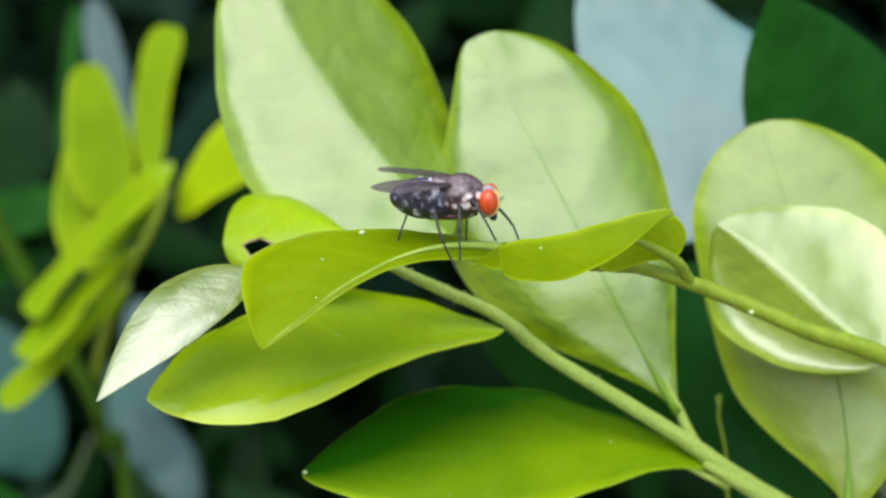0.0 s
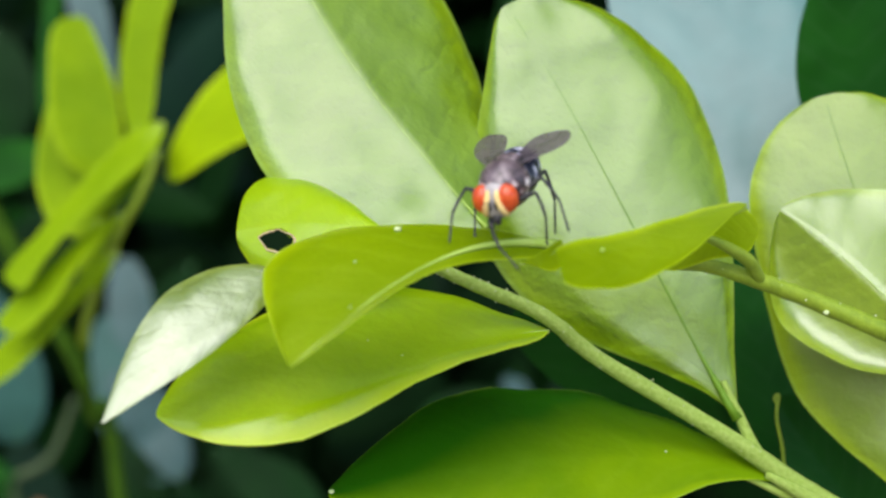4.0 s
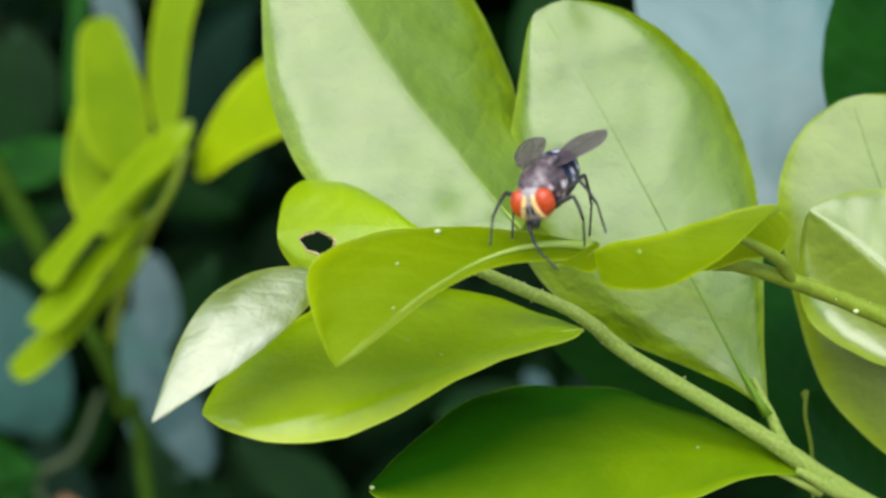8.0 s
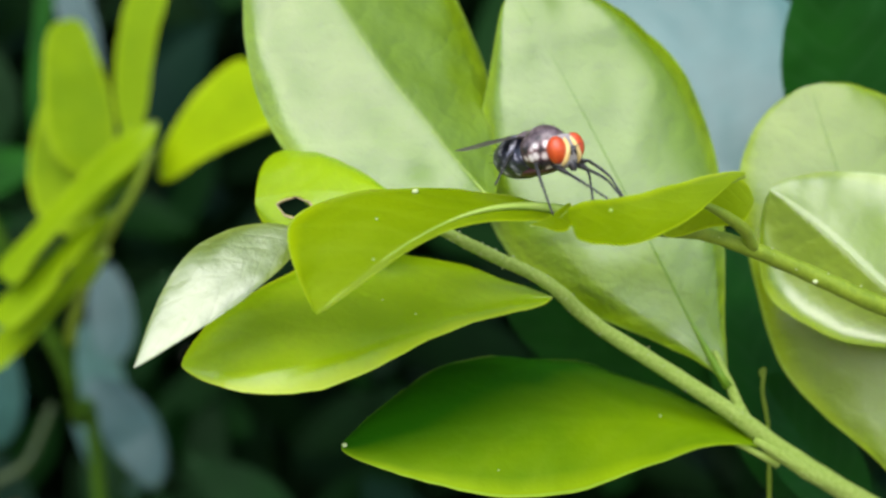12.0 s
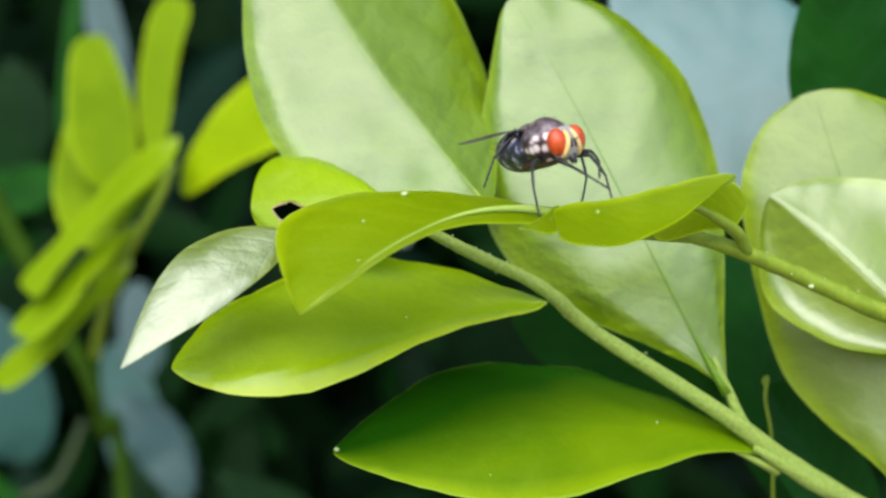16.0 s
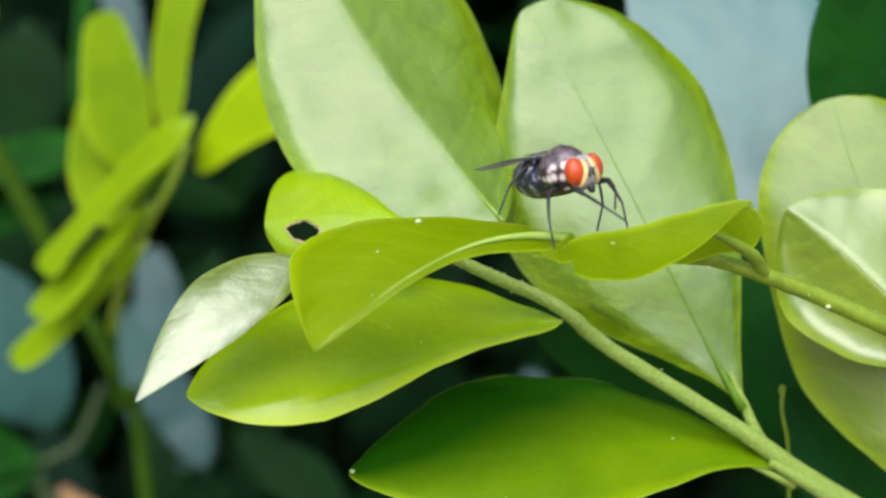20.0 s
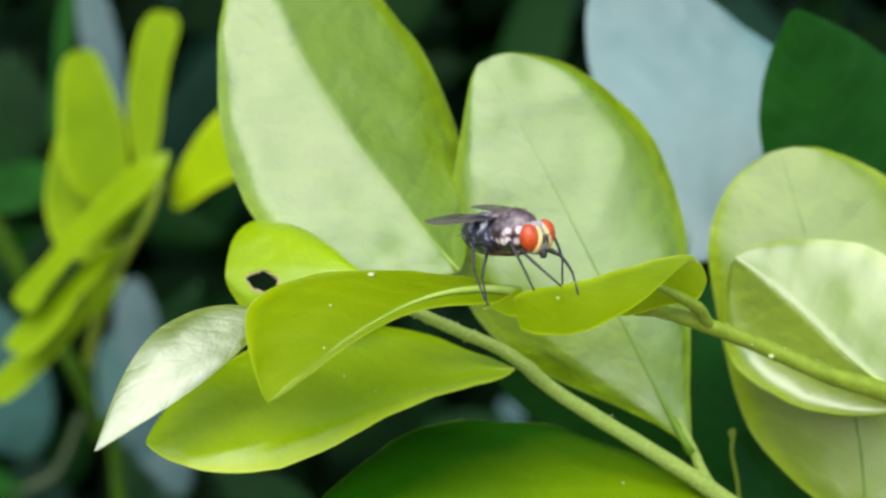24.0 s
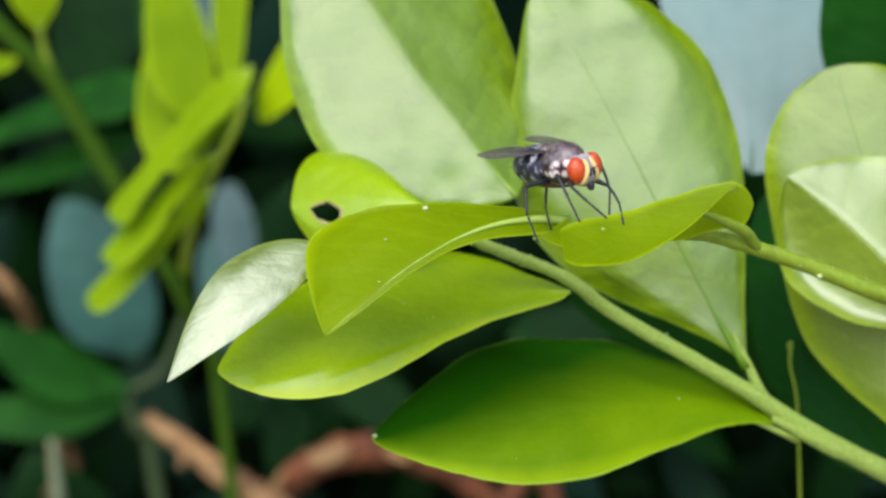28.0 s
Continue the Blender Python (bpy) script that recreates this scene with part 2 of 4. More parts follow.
def tube(bm, line, sides=8, bumpy=0.0, flat=1.0):
    """A closed tube along (point, radius) pairs, in the units of the points times MM."""
    rings, up = [], Vector((0.3, -1, 0.2))
    for i, (p, r) in enumerate(line):
        d = line[min(i + 1, len(line) - 1)][0] - line[max(i - 1, 0)][0]
        s = d.cross(up)
        s = s.normalized() if s.length > 1e-9 else Vector((1, 0, 0))
        n = s.cross(d).normalized()
        ring = []
        for k in range(sides):
            a = 2 * math.pi * k / sides
            rr = r * (1 + bumpy * noise.noise((p + s * math.cos(a) + n * math.sin(a)) * 1.7))
            ring.append(bm.verts.new((p + s * (math.cos(a) * rr) + n * (math.sin(a) * rr * flat)) * MM))
        rings.append(ring)
    for a, b in zip(rings, rings[1:]):
        for k in range(sides):
            bm.faces.new((a[k], a[(k + 1) % sides], b[(k + 1) % sides], b[k]))
    bm.faces.new(rings[0][::-1]), bm.faces.new(rings[-1])


def glands(parent, line, count, seed):
    """Tiny pale warts scattered over a stem."""
    r, bm = random.Random(seed), bmesh.new()
    for _ in range(count):
        p, rad = line[r.randrange(len(line) * 2 // 3)]
        d = Vector((r.uniform(-1, 1), r.uniform(-1, 0.3), r.uniform(-1, 1))).normalized()
        q = p + Vector((r.uniform(-0.6, 0.6), 0, r.uniform(-0.3, 0.3))) * 0.5 + d * rad * 0.98
        tube(bm, [(q - d * 0.08, 0.07), (q, 0.075), (q + d * 0.06, 0.03)], 5)
    part("glands", bm, pale_stem, parent, "tiny pale warts on the stem", kind="stuff")


def bark_flakes(parent, line, count, seed):
    """Peeling strips of pale bark and short broken side shoots on a dry twig."""
    r = random.Random(seed)
    usable = len(line) * 2 // 3
    for k in range(count):
        i = 2 + (usable - 6) * k // count + r.randrange(3)
        (p, rad), (q, _) = line[i], line[i + 2]
        along = (q - p).normalized()
        out = along.cross(Vector((r.uniform(-0.5, 0.5), r.uniform(-0.4, 0.4), 1))).normalized()
        out = -out if out.y > 0 else out
        across = along.cross(out).normalized()
        bm = bmesh.new()
        if k % 3 == 2:
            tip = p + out * rad * r.uniform(2.2, 3.2) + along * rad
            tube(bm, [(p + out * rad * 0.5, rad * 0.45), ((p + tip) / 2, rad * 0.36), (tip, rad * 0.28)], 7, 0.2)
            part("side_shoot", bm, dry_bark, parent)
            continue
        ln, wd = rad * r.uniform(2.2, 3.6), rad * r.uniform(0.5, 0.8)
        sheets = []
        for depth in (0.0, 0.22):
            rows = []
            for a in range(5):
                u = a / 4
                lift = rad * (1.04 + 0.45 * u * u) - depth * rad * 0.5
                w = wd * (0.7 + 0.5 * math.sin(3 * u)) * (1 - 0.35 * u)
                rows.append([bm.verts.new((p + along * (ln * (u - 0.3)) + across * (w * v) + out * (lift - 0.25 * rad * v * v)) * MM) for v in (-1, -0.3, 0.4, 1)])
            sheets.append(rows)
        top, low = sheets
        for a in range(4):
            for b in range(3):
                bm.faces.new((top[a][b], top[a][b + 1], top[a + 1][b + 1], top[a + 1][b]))
                bm.faces.new((low[a + 1][b], low[a + 1][b + 1], low[a][b + 1], low[a][b]))
            bm.faces.new((top[a + 1][0], low[a + 1][0], low[a][0], top[a][0]))
            bm.faces.new((top[a][3], low[a][3], low[a + 1][3], top[a + 1][3]))
        for a, row in ((0, 1), (4, -1)):
            for b in range(3):
                f = (top[a][b + 1], top[a][b], low[a][b], low[a][b + 1])
                bm.faces.new(f if row == 1 else f[::-1])
        part("bark_flake", bm, peeled_bark, parent, "pale peeling strip of bark")


def stem(parent, name, points, radii, material, steps=8, warts=0, flakes=0):
    bm = bmesh.new()
    at = parent.location / MM
    line = [(p - at, r) for p, r in smooth_line(points, radii, steps)]
    tube(bm, line, 12 if flakes else 10, 0.4 if flakes else 0.12)
    ob = part(name, bm, material, parent)
    if flakes:
        bark_flakes(parent, line, flakes, flakes + len(points))
    if warts:
        glands(ob, line, warts, warts)
    return ob


def leaf(parent, base, c1, c2, tip, left, right, face, lift, material, petiole=0.3, cup=0.0, hole=None, nu=44, nv=12, thick=0.11, ripple=0.14, ridge=0.0, rib=None, blunt=0.45, taper=6.0, roll=0.0, roll_from=0.76):
    """A leaf on a bent midrib. left, right: fullness of each half from base to tip;
    lift: how far each half rises towards the face; cup: how far the rims rise, and
    roll: how far they bend back, both alike or each half. Millimetres."""
    at = parent.location / MM
    p = [Vector(q) - at for q in (base, c1, c2, tip)]
    n = Vector(face).normalized()
    seed = Vector((base[0], base[2], tip[0])) * 0.37
    if hole:
        nu, nv = 110, 30
    bm = bmesh.new()
    uvl = bm.loops.layers.uv.new("UVMap")
    coord, sheets = {}, []
    for layer in (0, 1):
        rows = []
        for i in range(nu + 1):
            u = 0.002 + 0.996 * (0.5 - 0.5 * math.cos(math.pi * i / nu)) if i < nu else 0.9985
            mid, t = bezier(p, u), slope(p, u).normalized()
            s = t.cross(n).normalized()
            row = []
            for j in range(-nv, nv + 1):
                k, up = (left, lift[0]) if j > 0 else (right, lift[1])
                v = abs(j) / nv
                w = u ** 0.8 * (1 - u) ** blunt * sum(c * a * u ** e * (1 - u) ** (4 - e) for e, (c, a) in enumerate(zip(k, (1, 4, 6, 4, 1))))
                w *= 1 + 0.025 * noise.noise(Vector((u * 9, j > 0, 0)) + seed)
                q = mid + s * (w * v if j > 0 else -w * v) + n * (w * (up * v + (cup[j < 0] if isinstance(cup, tuple) else cup) * v ** 4 - (roll[j < 0] if isinstance(roll, tuple) else roll) * max(0.0, (v - roll_from) / (1 - roll_from)) ** 1.3))
                q = q + n * (ripple * min(1, w / 3) * (noise.noise(q * 0.22 + seed) + 0.5 * noise.noise(q * 0.6 + seed)) * (0.3 + v) * 2)
                q = q - n * (thick * layer * (1 - 0.6 * v))
                x = bm.verts.new(q * MM)
                coord[x] = (u, 0.5 + 0.5 * j / nv)
                row.append(x)
            rows.append(row)
        sheets.append(rows)
    gone = set()
    hole_at = [[x.co / MM for x in row] for row in sheets[0]]
    if hole:
        for i in range(nu):
            for j in range(2 * nv):
                u, v = coord[sheets[0][i][j]]
                a = math.atan2((v - 0.5) * 2 - hole[1], u - hole[0])
                d = math.hypot((u - hole[0]), ((v - 0.5) * 2 - hole[1]) * 0.44)
                if d < hole[2] * (1 + 0.15 * math.sin(2 * a + 1) + 0.06 * math.sin(5 * a)):
                    gone.add((i, j))
    for layer, rows in enumerate(sheets):
        for i in range(nu):
            for j in range(2 * nv):
                if (i, j) in gone:
                    continue
                q = (rows[i][j], rows[i][j + 1], rows[i + 1][j + 1], rows[i + 1][j])
                bm.faces.new(q if layer == 0 else q[::-1])
    a, b = sheets
    for i in range(nu):
        for f in (bm.faces.new((a[i + 1][0], b[i + 1][0], b[i][0], a[i][0])), bm.faces.new((a[i][-1], b[i][-1], b[i + 1][-1], a[i + 1][-1]))):
            for e in f.edges:
                e.smooth = False
    for i, j in gone:
        for di, dj, e in ((0, -1, ((0, 0), (1, 0))), (0, 1, ((1, 1), (0, 1))), (-1, 0, ((0, 1), (0, 0))), (1, 0, ((1, 0), (1, 1)))):
            if (i + di, j + dj) not in gone:
                (i0, j0), (i1, j1) = e
                bm.faces.new((a[i + i0][j + j0], a[i + i1][j + j1], b[i + i1][j + j1], b[i + i0][j + j0]))
    for f in bm.faces:
        for l in f.loops:
            l[uvl].uv = coord[l.vert]
    for x in [x for x in bm.verts if not x.link_faces]:
        bm.verts.remove(x)
    blade = part("leaf", bm, material, parent)
    if hole:
        edge, ring = bmesh.new(), []
        for k in range(33):
            a = 2 * math.pi * k / 32
            d = hole[2] * (1 + 0.15 * math.sin(2 * a + 1) + 0.06 * math.sin(5 * a))
            u, v = hole[0] + d * math.cos(a), hole[1] + d * math.sin(a) / 0.44
            i = round(math.acos(1 - 2 * (u - 0.002) / 0.996) / math.pi * nu)
            ring.append((hole_at[i][round(v * nv) + nv], 0.045 + 0.06 * math.sin(1.5 * a + 0.4) ** 2))
        tube(edge, ring, 6, 0.3)
        part("hole_edge", edge, scar_brown, blade, "dry pale-brown edge of a hole in the leaf")
    if hole:
        return blade
    spine = bmesh.new()
    line = []
    for i in range(25):
        u = i / 24
        r = petiole * (0.22 + 0.78 * max(0.0, 1 - u * taper)) * (1 - 0.75 * u)
        mid = bezier(p, u * 0.97)
        wave = ripple * min(1.0, u * 6, (1 - u) * 6) * (noise.noise(mid * 0.22 + seed) + 0.5 * noise.noise(mid * 0.6 + seed)) * 0.6
        line.append((mid + n * (wave - 0.05 - r * 0.45 + r * ridge * 2), max(r, 0.04)))
    tube(spine, line, 6)
    part("midrib", spine, rib or (rib_dark if material in (sky_tinted, hedge_pale, hedge_blue, fresh_hedge, dark_leaf, hedge_green) else rib_pale), blade)
    return blade


def speck(parent, at, size, material, name="speck"):
    """A small pale grain that sits on a leaf or stem."""
    bm = bmesh.new()
    bmesh.ops.create_icosphere(bm, subdivisions=2, radius=1.0)
    for v in bm.verts:
        w = 1 + 0.25 * noise.noise(v.co * 1.5 + Vector(at))
        v.co = (Vector(at) + Vector((v.co.x * size * w, v.co.y * size * 0.8, v.co.z * size * w * 0.8))) * MM
    return part(name, bm, material, parent)


# ---- ground and hedge ----
def ground():
    bm = bmesh.new()
    xs = [-60, -12, -3] + [-1 + 0.1 * i for i in range(21)] + [3, 12, 60]
    rows = [[bm.verts.new((x, y, -0.002 + (0.012 * noise.noise(Vector((x * 6, y * 6, 0))) if max(abs(x), abs(y)) < 2 else 0))) for x in xs] for y in xs]
    for a, b in zip(rows, rows[1:]):
        for i in range(len(xs) - 1):
            bm.faces.new((a[i], a[i + 1], b[i + 1], b[i]))
    ob = part("ground", bm, soil, None)
    tagged(ob, "soil under the hedge, toned for the light it bounces", "ground", kind="structure")


ground()


def foliage(name, label, count, box, size, seed, material):
    """Many small bent leaves, joined: the depth of the hedge."""
    r = random.Random(seed)
    verts, faces, uvs = [], [], []
    for _ in range(count):
        c = Vector([r.uniform(a, b) for a, b in box])
        ln, wd = r.uniform(*size), r.uniform(0.36, 0.5)
        m = Euler((r.uniform(-1.2, 0.7), r.uniform(-3.1, 3.1), r.uniform(-0.9, 0.9))).to_matrix()
        k = len(verts)
        bend, fold = r.uniform(-0.25, 0.25), r.uniform(0.05, 0.3)
        for i in range(7):
            u = i / 6
            w = max(0.02, 1.9 * u ** 0.6 * (1 - u) ** 0.75) * 0.5 * wd * ln
            for j in (-1, 0, 1):
                verts.append(c + m @ Vector((j * w, bend * ln * (u - 0.5) ** 2 + abs(j) * fold * w, (u - 0.5) * ln)))
                uvs.append((u, 0.5 + 0.45 * j))
        for i in range(6):
            for j in range(2):
                q = k + i * 3 + j
                faces.append((q, q + 1, q + 4, q + 3))
    me = bpy.data.meshes.new(name)
    me.from_pydata(verts, [], faces)
    layer = me.uv_layers.new(name="UVMap")
    layer.data.foreach_set("uv", [x for l in me.loops for x in uvs[l.vertex_index]])
    me.polygons.foreach_set("use_smooth", [True] * len(faces))
    me.materials.append(material)
    return tagged(new(name, me), label, "foliage", kind="stuff")


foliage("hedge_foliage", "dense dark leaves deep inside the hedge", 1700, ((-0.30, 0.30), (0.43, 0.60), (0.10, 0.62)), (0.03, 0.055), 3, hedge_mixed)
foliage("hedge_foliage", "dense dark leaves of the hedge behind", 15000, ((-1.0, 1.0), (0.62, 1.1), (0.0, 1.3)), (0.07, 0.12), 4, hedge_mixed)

# never in view: added above to keep sky light off the hedge and leaves
foliage("hedge_foliage", "dense dark leaves added overhead, unseen, to block the sky", 4500, ((-1.2, 1.2), (0.25, 1.1), (0.85, 1.3)), (0.07, 0.12), 5, hedge_green)

# ---- plants begin ----
# the branch with the broad pale leaves
branch = thing('leafy_branch', 'young green shrub branch with broad glossy leaves', 'branch')
stem(branch, 'stem', [(1.4, 128.0, 399.0), (5.1, 130.0, 397.3), (9.6, 132.0, 395.4), (11.9, 133.0, 394.0), (15.6, 135.0, 391.1), (26.4, 137.6, 384.6), (34.9, 141.0, 379.0), (52.9, 150.0, 368.6), (90.0, 172.0, 345.0), (128.0, 215.0, 200.0), (135.0, 240.0, 0.0)], (0.45, 0.53, 0.56, 0.62, 0.66, 0.74, 0.9, 1.25, 1.6, 2.2, 3.0), green_stem, warts=110)
leaf(branch, (6.5, 138.0, 401.6), (-0.1, 138.5, 409.6), (-8.9, 142.0, 418.0), (-14.8, 146.0, 436.1), (20.7, 24.2, 26.7, 25.7, 22.9), (38.4, 33.7, 28.3, 17.9, 0.0), (-0.12, -0.88, 0.46), (-0.52, 0.03), young, petiole=0.25, taper=14.0, cup=-0.02, ridge=0.7, rib=rib_pale, ripple=0.26, blunt=0.45, roll=0.09, roll_from=0.88)
leaf(branch, (27.2, 138.5, 386.0), (21.1, 138.5, 396.1), (15.9, 141.5, 409.1), (8.3, 143.0, 420.8), (9.9, 18.1, 20.9, 28.0, 15.9), (0.0, 22.9, 33.7, 21.7, 6.0), (-0.12, -0.88, 0.46), (-0.04, -0.06), young, petiole=0.5, taper=5.0, cup=-0.10, ridge=0.5, rib=crease, ripple=0.18, blunt=0.35, roll=0.15, roll_from=0.76)
eaten_leaf = leaf(branch, (-0.1, 129.4, 400.7), (-4.0, 129.9, 402.1), (-9.0, 132.8, 402.3), (-13.5, 134.3, 401.3), (0.0, 4.4, 9.6, 12.8, 19.4), (14.5, 12.9, 12.2, 10.6, 3.8), (-0.10, -0.84, 0.46), (-0.16, -0.05), satin_lit, cup=-0.50, petiole=0.08, blunt=0.3, hole=(0.738, -0.32, 0.098))
side_leaf = leaf(branch, (11.2, 132.5, 393.6), (4.0, 128.2, 393.2), (-9.0, 121.9, 391.7), (-17.8, 122.0, 387.9), (34.3, 46.5, 37.0, 26.0, 36.4), (11.2, 0.0, 9.9, 26.2, 25.9), (-0.10, -0.62, 0.80), (-0.05, 0.00), satin_lit, cup=-0.1, roll=(0.06, 0.13), roll_from=0.72, petiole=0.2, blunt=0.8)
leaf(branch, (-8.6, 121.5, 398.1), (-13.0, 118.2, 396.2), (-17.1, 115.6, 392.5), (-20.2, 114.5, 388.0), (15.0, 13.3, 10.5, 7.2, 2.7), (8.3, 7.2, 6.7, 5.9, 3.6), (-0.05, -0.88, 0.47), (0.00, 0.00), glossy, cup=-0.1, petiole=0.2, blunt=0.75)
low_leaf = leaf(branch, (32.0, 138.9, 380.4), (18.6, 136.0, 385.6), (5.0, 128.0, 384.0), (-5.8, 128.5, 381.4), (17.5, 34.0, 37.4, 26.1, 9.2), (0.0, 10.7, 25.7, 18.8, 8.5), (0.10, -0.56, 0.83), (-0.08, -0.12), mature, cup=-0.15, petiole=0.45, ridge=-1.0, blunt=0.55)
leaf(branch, (43.1, 141.5, 376.5), (44.6, 142.0, 389.1), (38.5, 144.5, 403.4), (36.3, 147.0, 413.6), (19.7, 24.8, 28.9, 27.6, 14.9), (0.0, 56.6, 0.0, 29.7, 12.5), (-0.20, -0.86, 0.46), (-0.06, -0.06), fresh, petiole=0.55, cup=-0.12, ridge=0.9, rib=crease, blunt=0.35)
stem(branch, 'petiole', [(28.8, 138.7, 383.2), (28.1, 138.5, 384.6), (27.3, 138.4, 386.4), (26.0, 138.3, 389.2)], (0.62, 0.5, 0.42, 0.2), green_stem)
stem(branch, 'petiole', [(29.5, 138.0, 381.6), (32.6, 139.2, 379.9), (35.2, 140.6, 378.4), (37.2, 141.8, 377.4)], (0.3, 0.6, 0.7, 0.6), green_stem)

# the twig in front with the folded leaves
twig = thing('leafy_twig', 'thin green twig with folded yellow-green leaves', 'twig')
twig_stem = stem(twig, 'stem', [(9.6, 122.0, 399.7), (13.8, 123.5, 399.2), (19.7, 125.5, 398.9), (22.7, 126.0, 398.7), (26.3, 126.5, 397.7), (31.0, 128.5, 396.1), (36.7, 130.0, 393.8), (50.4, 135.0, 388.3), (85.0, 150.0, 365.0), (125.0, 190.0, 200.0), (140.0, 220.0, 0.0)], (0.35, 0.45, 0.52, 0.56, 0.66, 0.7, 0.78, 0.9, 1.4, 2.0, 2.6), twig_green, warts=30)
stem(twig, 'petiole', [(26.5, 126.3, 397.8), (25.4, 124.5, 399.1), (23.6, 122.5, 400.0), (22.1, 121.3, 400.6), (20.9, 121.0, 400.9)], (0.5, 0.5, 0.42, 0.3, 0.15), twig_green)
front_leaf = leaf(twig, (11.2, 122.0, 399.9), (3.1, 117.6, 401.4), (-1.8, 112.0, 396.9), (-7.2, 110.5, 392.1), (14.7, 7.2, 27.5, 43.4, 25.5), (12.1, 0.0, 1.3, 1.3, 2.0), (-0.15, -0.62, 0.76), (0.00, -0.30), satin, cup=-0.1, petiole=0.46, taper=2.0, ridge=0.6, rib=rib_pale, blunt=0.7)
curled_leaf = leaf(twig, (24.3, 119.0, 403.1), (20.6, 118.2, 401.1), (15.6, 114.1, 397.2), (10.4, 112.0, 399.0), (7.2, 5.6, 3.1, 5.7, 1.4), (0.2, 2.3, 2.7, 2.9, 2.5), (0.05, -0.60, 0.80), (0.10, -0.10), satin, cup=0.1, petiole=0.12, blunt=0.04, rib=twig_green, ridge=-1.0)
leaf(twig, (26.0, 123.8, 401.3), (23.4, 124.0, 401.3), (21.4, 124.0, 399.2), (18.8, 124.0, 399.1), (15.9, 5.7, 1.6, 2.5, 4.8), (11.5, 4.1, 1.2, 1.7, 3.2), (0.55, -0.80, 0.00), (0.00, 0.00), satin, petiole=0.06)
leaf(twig, (8.2, 119.5, 398.9), (9.7, 119.4, 398.8), (10.5, 118.6, 399.4), (11.1, 117.5, 400.3), (0.0, 0.4, 2.5, 4.1, 5.2), (1.8, 1.8, 1.8, 1.8, 1.8), (0.00, -0.80, 0.60), (0.00, 0.00), satin, petiole=0.1)
leaf(twig, (45.4, 135.5, 391.2), (40.0, 136.5, 394.0), (36.0, 138.5, 400.3), (31.0, 140.0, 403.3), (31.0, 29.0, 25.5, 20.0, 8.0), (16.9, 14.7, 17.2, 18.6, 11.0), (-0.05, -0.90, 0.43), (-0.12, -1.0), polished, cup=(0.12, 0.6), petiole=0.4, taper=3.0, ridge=0.8, rib=rib_pale, blunt=0.5)

# grains and glands on the leaves
speck(front_leaf, (-3.22, 116.33, 398.98), 0.10, pale_stem)
speck(front_leaf, (-3.37, 112.57, 395.97), 0.08, pale_stem)
speck(front_leaf, (-0.38, 119.95, 401.27), 0.26, pale_stem)
speck(side_leaf, (-0.11, 124.70, 392.08), 0.08, pale_stem)
speck(side_leaf, (-2.68, 125.99, 393.11), 0.08, pale_stem)
speck(low_leaf, (20.90, 135.72, 383.71), 0.10, pale_stem)
speck(low_leaf, (6.66, 126.97, 379.82), 0.10, pale_stem)
speck(low_leaf, (-5.5, 128.3, 381.5), 0.22, pale_stem, 'leaf_tip')
speck(curled_leaf, (13.57, 114.32, 399.84), 0.16, rib_pale)
speck(twig_stem, (32.03, 128.26, 395.17), 0.24, pale_stem, 'bud')

# old dark leaves behind
dark_branch = thing('shrub_branch', 'older shrub branch with large dark leathery leaves', 'branch')
stem(dark_branch, 'stem', [(34.0, 172.0, 392.4), (46.3, 178.0, 384.7), (56.9, 175.0, 373.5), (70.9, 180.0, 357.0), (95.0, 215.0, 200.0), (100.0, 240.0, 0.0)], (0.7, 0.9, 1.1, 1.3, 2.0, 2.6), old_stem)
leaf(dark_branch, (31.4, 172.0, 403.1), (33.4, 176.0, 417.1), (28.1, 184.0, 428.8), (29.1, 190.0, 442.8), (76.9, 58.2, 35.8, 10.4, 0.0), (19.9, 20.0, 20.0, 17.8, 12.2), (0.00, -0.86, 0.50), (0.00, 0.00), sky_tinted, cup=-0.02, blunt=0.35)
leaf(dark_branch, (46.6, 168.0, 405.4), (44.8, 166.0, 412.8), (42.8, 163.0, 423.1), (40.1, 160.0, 428.7), (61.6, 44.5, 27.5, 13.1, 2.4), (18.5, 17.4, 15.1, 10.1, 2.9), (0.30, -0.80, -0.30), (-0.05, -0.05), dark_leaf, cup=-0.1, blunt=0.35)
leaf(dark_branch, (42.1, 168.0, 371.4), (37.9, 165.3, 380.6), (33.2, 164.9, 390.6), (32.9, 168.0, 400.9), (13.1, 12.6, 12.7, 14.2, 17.1), (19.1, 14.7, 11.8, 9.8, 6.5), (0.30, -0.90, -0.20), (0.00, 0.00), dark_leaf)
leaf(dark_branch, (41.5, 170.0, 376.8), (31.5, 168.4, 383.0), (20.5, 165.5, 387.8), (10.2, 168.0, 393.7), (18.3, 12.8, 7.8, 5.9, 9.4), (2.9, 7.1, 10.9, 12.1, 9.9), (0.10, -0.85, -0.40), (0.00, 0.00), dark_leaf)
leaf(dark_branch, (45.6, 160.0, 371.0), (42.2, 157.3, 376.1), (37.7, 157.7, 381.0), (34.0, 156.0, 386.1), (14.8, 11.9, 9.5, 8.3, 8.1), (5.0, 10.8, 15.1, 12.0, 0.0), (0.30, -0.90, 0.00), (0.10, 0.30), dark_leaf)
